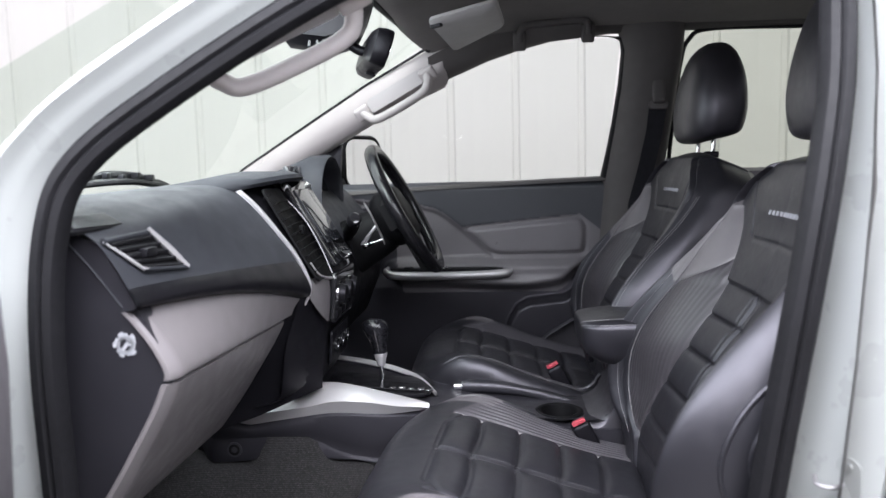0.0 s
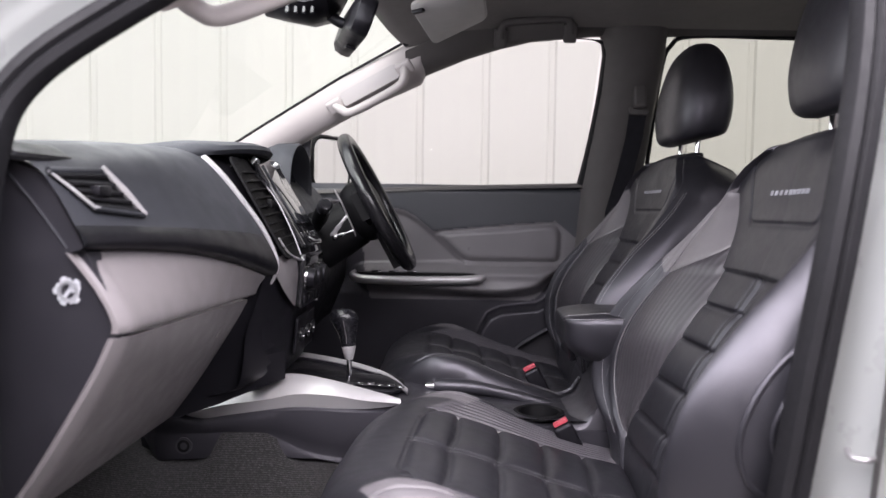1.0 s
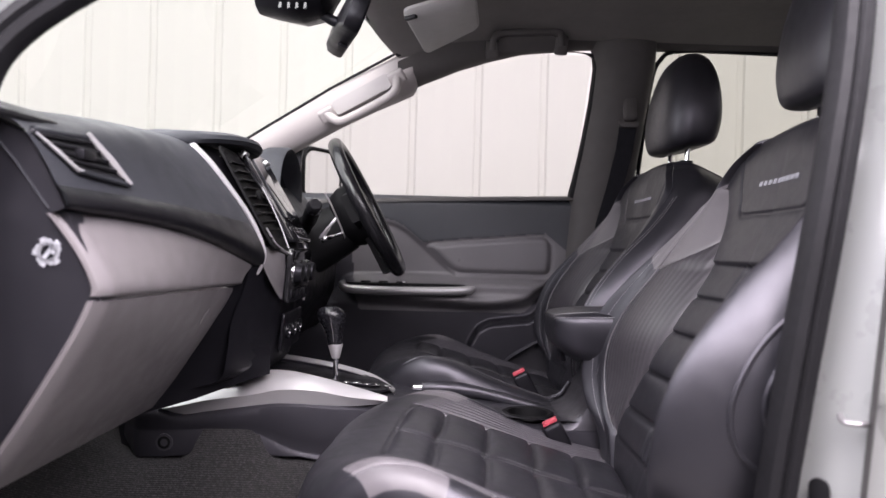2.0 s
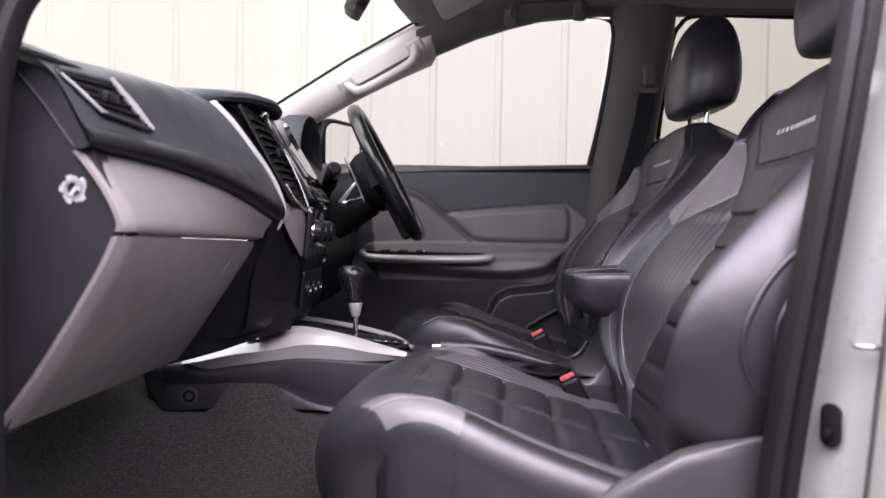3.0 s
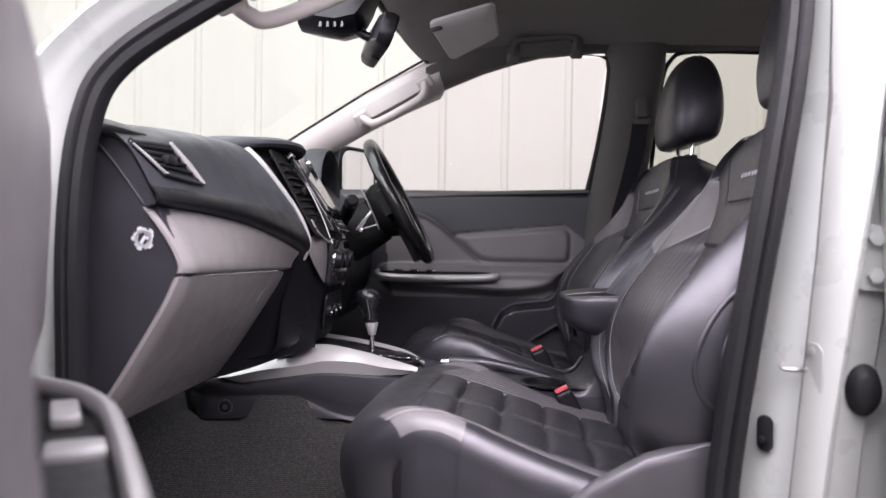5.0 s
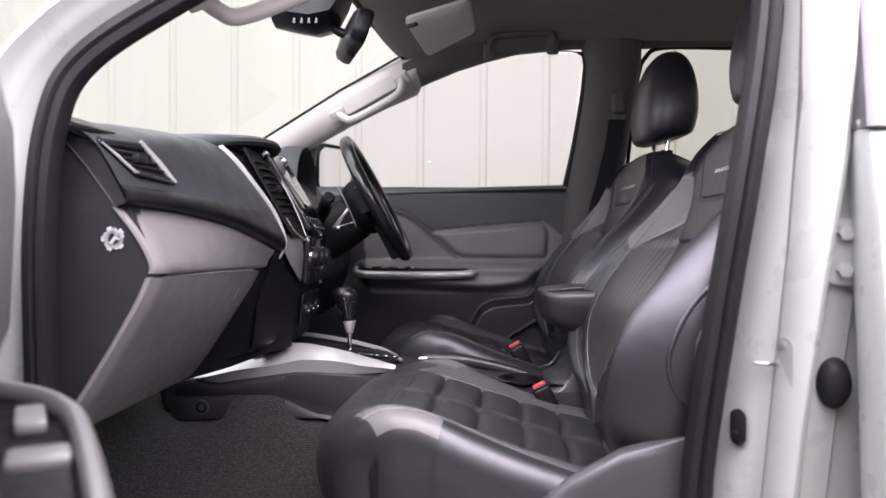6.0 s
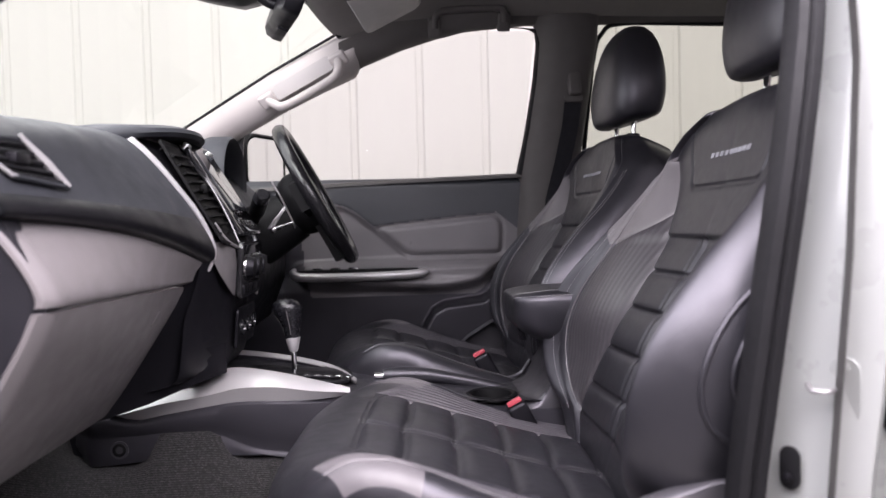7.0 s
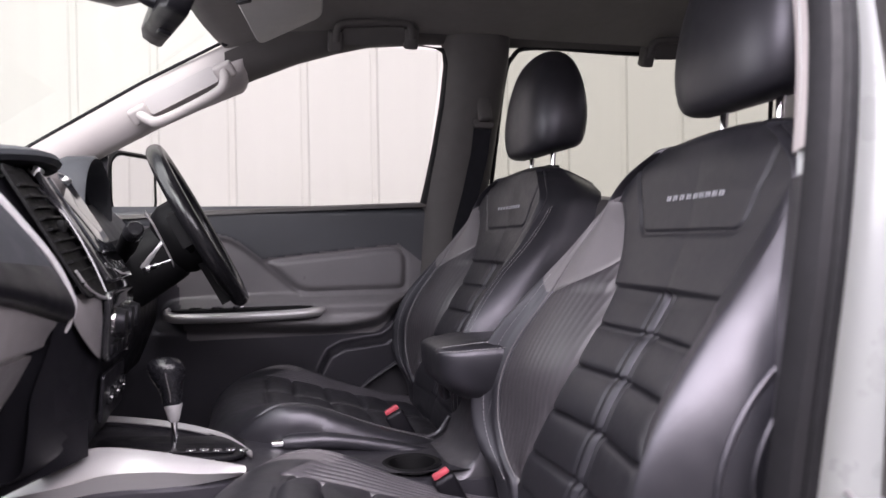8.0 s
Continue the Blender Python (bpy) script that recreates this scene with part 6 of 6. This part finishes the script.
def front_seat(place, welted, outer, turn, swing, slim, lifts):
    s = thing("front_seat", "black leather bucket seat with grey accents and ribbed bolsters", "car seat", "front seats", at=place)
    s.rotation_euler = (0, 0, radians(turn))
    SEAT["slim"] = slim
    seat_cushion(s, outer, lifts)
    seat_back(s, welted, swing)
    head_rest(s)
    for sg in (-1, 1):
        rows = []
        for x, zt, zl in ((-0.40, 0.80, 0.80), (-0.34, 0.862, 0.83), (-0.285, 0.912, 0.845), (-0.222, 0.950, 0.88), (-0.150, 0.972, 0.90), (-0.06, 0.978, 0.90), (0.02, 0.965, 0.89), (0.07, 0.90, 0.86)):
            z1 = zt if sg == outer else zl - 0.03
            y = 0.302 if sg == outer else 0.262
            rows.append([(x, sg * (y - 0.016), z1 - 0.006), (x, sg * (y - 0.008), z1), (x, sg * (y + 0.004), z1 - 0.002), (x, sg * (y + 0.012), z1 - 0.016), (x, sg * (y + 0.015), lerp(z1, 0.69, 0.4)), (x, sg * (y + 0.010), 0.69)])
        part("side_cover", loft([spline(r, 3) for r in rows], closed=False, caps=False), SATIN, s, "black plastic seat side cover")
    part("recline_lever", tube(spline([(-0.30, outer * 0.322, 0.80), (-0.24, outer * 0.328, 0.835), (-0.16, outer * 0.328, 0.862), (-0.08, outer * 0.324, 0.870)], 4), 0.010, 8, 1.4), PLASTIC, s)
    for y in (-0.18, 0.18):
        part("rail", block(0.52, 0.05, 0.13, 0.008, 2, pose(-0.34, y, 0.70)), PLASTIC, s)
    return s


front_seat((0, -0.36, 0), True, -1, -4, 0.4, 0.003, (0.012, -0.007))
front_seat((0.004, 0.36, 0.018), False, 1, 0.5, 0, 0.020, (-0.006, 0.012))

# ---- belts ----
def buckle(x, y, z, lean, label):
    b = thing("belt_buckle", label, "seat belt buckle", "belt buckles")
    m = pose(x, y, z, 0, lean, 0)
    part("body", block(0.035, 0.023, 0.080, 0.007, 3, m @ pose(0, 0, -0.045)), PLASTIC, b)
    part("button", block(0.027, 0.013, 0.008, 0.003, 2, m @ pose(0, 0, 0.0)), RED, b, "red release button")
    part("stalk", tube([m @ Vector((0, 0, -0.08)), m @ Vector((0.02, 0, -0.16))], 0.012, 8), WEB, b)


buckle(-0.285, -0.102, 0.922, -28, "black seat belt buckle with red button beside the console")
buckle(-0.315, 0.150, 0.966, -28, "black seat belt buckle with red button beside the console")
belt = thing("seat_belt", "black seat belt hanging from its guide on the pillar", "seat belt")
part("guide", prism(round_rect(0.054, 0.024, 0.011), 0.012, 0.003, 2, frame_axes((0.012, 0.600, 1.570), (1, 0, 0), (0, 0.2, 0.98))), TRIM_DARK, belt)
part("cover", block(0.034, 0.022, 0.10, 0.008, 3, pose(0.012, 0.592, 1.625, -16, 0, 0)), TRIM_DARK, belt)
part("webbing", loft([[(x - 0.023, y, z), (x + 0.023, y, z), (x + 0.023, y + 0.002, z), (x - 0.023, y + 0.002, z)] for x, y, z in ((0.012, 0.598, 1.572), (0.006, 0.612, 1.50), (-0.012, 0.635, 1.40), (-0.035, 0.655, 1.30), (-0.045, 0.665, 1.10), (-0.05, 0.67, 0.8))]), WEB, belt)

# ---- roof fittings ----
visor = thing("sun_visor", "grey vinyl sun visor folded against the headliner", "sun visor", "sun visors")
_vq = [Vector(p) for p in ((-0.588, 0.262, 1.757), (-0.425, 0.158, 1.772), (-0.406, 0.400, 1.767), (-0.538, 0.498, 1.724))]


def on_visor(u, v, d=0.0):
    p = _vq[0].lerp(_vq[1], u).lerp(_vq[3].lerp(_vq[2], u), v)
    return p + Vector((0, 0, d - 0.010 * math.sin(math.pi * v) * 0.4))


_ring = [(0.5 + x, 0.5 + y) for x, y in round_rect(1.0, 1.0, 0.10, 6)]
part("panel", loft([[on_visor(0.5 + (u - 0.5) * k, 0.5 + (v - 0.5) * k, d) for u, v in _ring] for k, d in ((0.94, 0.006), (1.0, 0.003), (1.0, -0.003), (0.95, -0.008), (0.6, -0.009), (0.2, -0.009))]), VISOR, visor)
part("clip", block(0.030, 0.012, 0.010, 0.003, 2, frame_axes(on_visor(0.10, 0.10, -0.010), _vq[1] - _vq[0], _vq[3] - _vq[0])), PLASTIC, visor)
lamp = thing("roof_lamp", "white lensed map lamp in a grey overhead console", "roof lamp")
part("console", prism(round_rect(0.16, 0.20, 0.03), 0.022, 0.006, 3, pose(-0.47, 0.03, 1.775, 0, -3, 0)), VISOR, lamp)
for _y in (-0.05, 0.05):
    part("lens", prism(round_rect(0.05, 0.06, 0.01), 0.004, 0.001, 1, pose(-0.465, 0.05 + _y, 1.771, 0, -3, 0)), LENS, lamp)
rmirror = thing("rear_view_mirror", "black rear-view mirror on a windscreen sensor pod", "rear-view mirror")
part("pod", loft([[(x, y * w, z + dz) for y, dz in ((-1, 0.012), (-0.7, -0.004), (0, -0.010), (0.7, -0.004), (1, 0.012), (0.8, 0.05), (-0.8, 0.05))] for x, w, z in ((-0.840, 0.045, 1.668), (-0.815, 0.062, 1.664), (-0.755, 0.070, 1.654), (-0.715, 0.066, 1.664), (-0.690, 0.050, 1.705), (-0.675, 0.035, 1.74))]), PLASTIC, rmirror)
for _k in range(4):
    part("slot", block(0.008, 0.006, 0.014, 0.002, 1, pose(-0.786 + 0.015 * _k, -0.060, 1.656)), GLOSS, rmirror)
part("stem", tube(spline([(-0.720, 0.0, 1.660), (-0.70, 0.0, 1.648), (-0.682, 0.0, 1.644)], 4), 0.010, 10), PLASTIC, rmirror)
_mm = frame_axes((-0.670, 0.01, 1.640), (-0.30, 0.95, 0.0), (0.33, 0.0, 0.92))
part("housing", loft([[_mm @ Vector((x * s, y * s, z)) for x, y in round_rect(0.235, 0.072, 0.028, 6)] for s, z in ((0.75, -0.026), (0.94, -0.018), (1.0, -0.004), (1.0, 0.008), (0.97, 0.012))]), PLASTIC, rmirror)
part("mirror_glass", prism(round_rect(0.222, 0.062, 0.024, 6), 0.002, 0, 1, _mm @ pose(0, 0, 0.0105)), MIRROR, rmirror)
part("tab", block(0.02, 0.006, 0.02, 0.002, 1, _mm @ pose(0, -0.040, 0.0)), PLASTIC, rmirror)

# driver's wing mirror, outside
wing = thing("wing_mirror", "black framed wing mirror outside the driver window", "wing mirror")
_xm = frame_axes((-0.884, 0.95, 1.438), (0.468, 0.884, 0.0), (0, 0, 1)) @ Matrix.Diagonal((1.2, 1, 1, 1))
part("housing", loft([[_xm @ Vector((x * s, y * s, z)) for x, y in round_rect(0.172, 0.182, 0.045, 6)] for s, z in ((0.6, -0.09), (0.9, -0.06), (1.0, -0.01), (1.0, 0.010), (0.93, 0.018), (0.90, 0.012))]), BLACK, wing)
part("glass", prism(round_rect(0.146, 0.154, 0.036, 6), 0.002, 0, 1, _xm @ pose(0, 0, 0.0135)), MIRROR, wing)
part("foot", block(0.07, 0.16, 0.05, 0.015, 2, pose(-0.95, 0.82, 1.365)), BLACK, wing)
_sail = [(-1.05, 1.365), (-0.905, 1.365), (-0.893, 1.50), (-0.915, 1.512), (-0.985, 1.475)]
part("sail_panel", prism(_sail, 0.012, 0.003, 2, frame_axes((0, 0.735, 0), (1, 0, 0), (0, 0, 1))), PLASTIC, wing)

# ---- open passenger door ----
pdoor = thing("passenger_door", "white passenger door standing open, dark inner card with silver pull", "car door")
_ang = radians(-61)
_dm = Matrix.Translation((-1.00, -0.79, 0)) @ Matrix.Rotation(_ang, 4, 'Z')   # x along the door, +y towards the cab side


def door_loft(rows):
    bm = loft(rows, closed=True)
    bm.transform(_dm)
    return bm


part("skin", door_loft([[(x, y + 0.0, z) for x, y in ((0.0, -0.07), (0.98, -0.07), (1.01, -0.06), (1.01, 0.02), (0.0, 0.02))] for z in (0.55, 0.8, 1.1, 1.36)]), PAINT, pdoor)
part("inner_card", door_loft([[(0.06, 0.022, z), (0.07, 0.04 + f * 0.8, z), (0.16, 0.05 + f, z), (0.50, 0.055 + f, z), (0.62, 0.07 + d, z), (0.90, 0.05 + d * 0.6, z), (0.96, 0.022, z)] for z, d, f in ((0.62, 0.02, 0.02), (0.80, 0.03, 0.03), (0.95, 0.03, 0.035), (1.03, 0.038, 0.045), (1.056, 0.040, 0.045), (1.060, 0.038, 0.0), (1.090, 0.022, 0.002), (1.130, 0.018, 0.022), (1.25, 0.012, 0.027), (1.31, 0.006, 0.025), (1.345, 0.002, 0.012), (1.365, -0.012, -0.012))]), DOOR_INNER, pdoor)
_fr = [_dm @ Vector(p) for p in ((0.10, 0.0, 1.36), (0.22, 0.0, 1.46), (0.42, 0.02, 1.62), (0.62, 0.05, 1.72), (0.86, 0.06, 1.745), (0.95, 0.04, 1.66), (0.98, -0.02, 1.36))]
part("window_frame", tube(spline(_fr, 6), 0.022, 10), PLASTIC, pdoor)


def armrest_rim():
    """The silver rim round the armrest's switch tray, rounded at its front corner."""
    path = spline([(0.140, 0.048, 1.080), (0.168, 0.066, 1.080), (0.200, 0.088, 1.080), (0.232, 0.106, 1.080), (0.279, 0.121, 1.080), (0.330, 0.129, 1.080), (0.450, 0.134, 1.079), (0.600, 0.134, 1.078), (0.720, 0.120, 1.078)], 6)
    rows = []
    for i, p in enumerate(path):
        t = path[min(i + 1, len(path) - 1)] - path[max(i - 1, 0)]
        o = Vector((-t.y, t.x, 0)).normalized()
        rows.append([_dm @ (p + o * a + Vector((0, 0, b))) for a, b in ((-0.013, -0.012), (-0.012, -0.001), (-0.009, 0.002), (-0.003, 0.002), (0.001, -0.002), (0.002, -0.020), (0.000, -0.024), (-0.008, -0.024))])
    return loft(rows)


part("armrest_rim", armrest_rim(), RIMSILVER, pdoor, "satin silver armrest rim")
part("armrest", door_loft([[(0.14, 0.03, z), (0.17, 0.055 + d, z), (0.235, 0.094 + d, z), (0.33, 0.118 + d, z), (0.60, 0.122 + d, z), (0.74, 0.10 + d, z), (0.80, 0.04, z)] for z, d in ((0.96, -0.03), (1.00, -0.010), (1.04, 0.0), (1.066, 0.0))]), BLACK, pdoor, "black plastic armrest tray")
part("window_switch", block(0.072, 0.022, 0.010, 0.004, 2, _dm @ pose(0.298, 0.092, 1.071, 0, 0, 2)), RIMSILVER, pdoor, "silver window switch")
part("pull_bezel", block(0.040, 0.038, 0.012, 0.005, 2, _dm @ pose(0.416, 0.100, 1.070)), RIMSILVER, pdoor, "silver edge of the pull pocket")
part("pull_pocket", block(0.13, 0.040, 0.006, 0.002, 2, _dm @ pose(0.505, 0.098, 1.069)), RUBBER, pdoor)
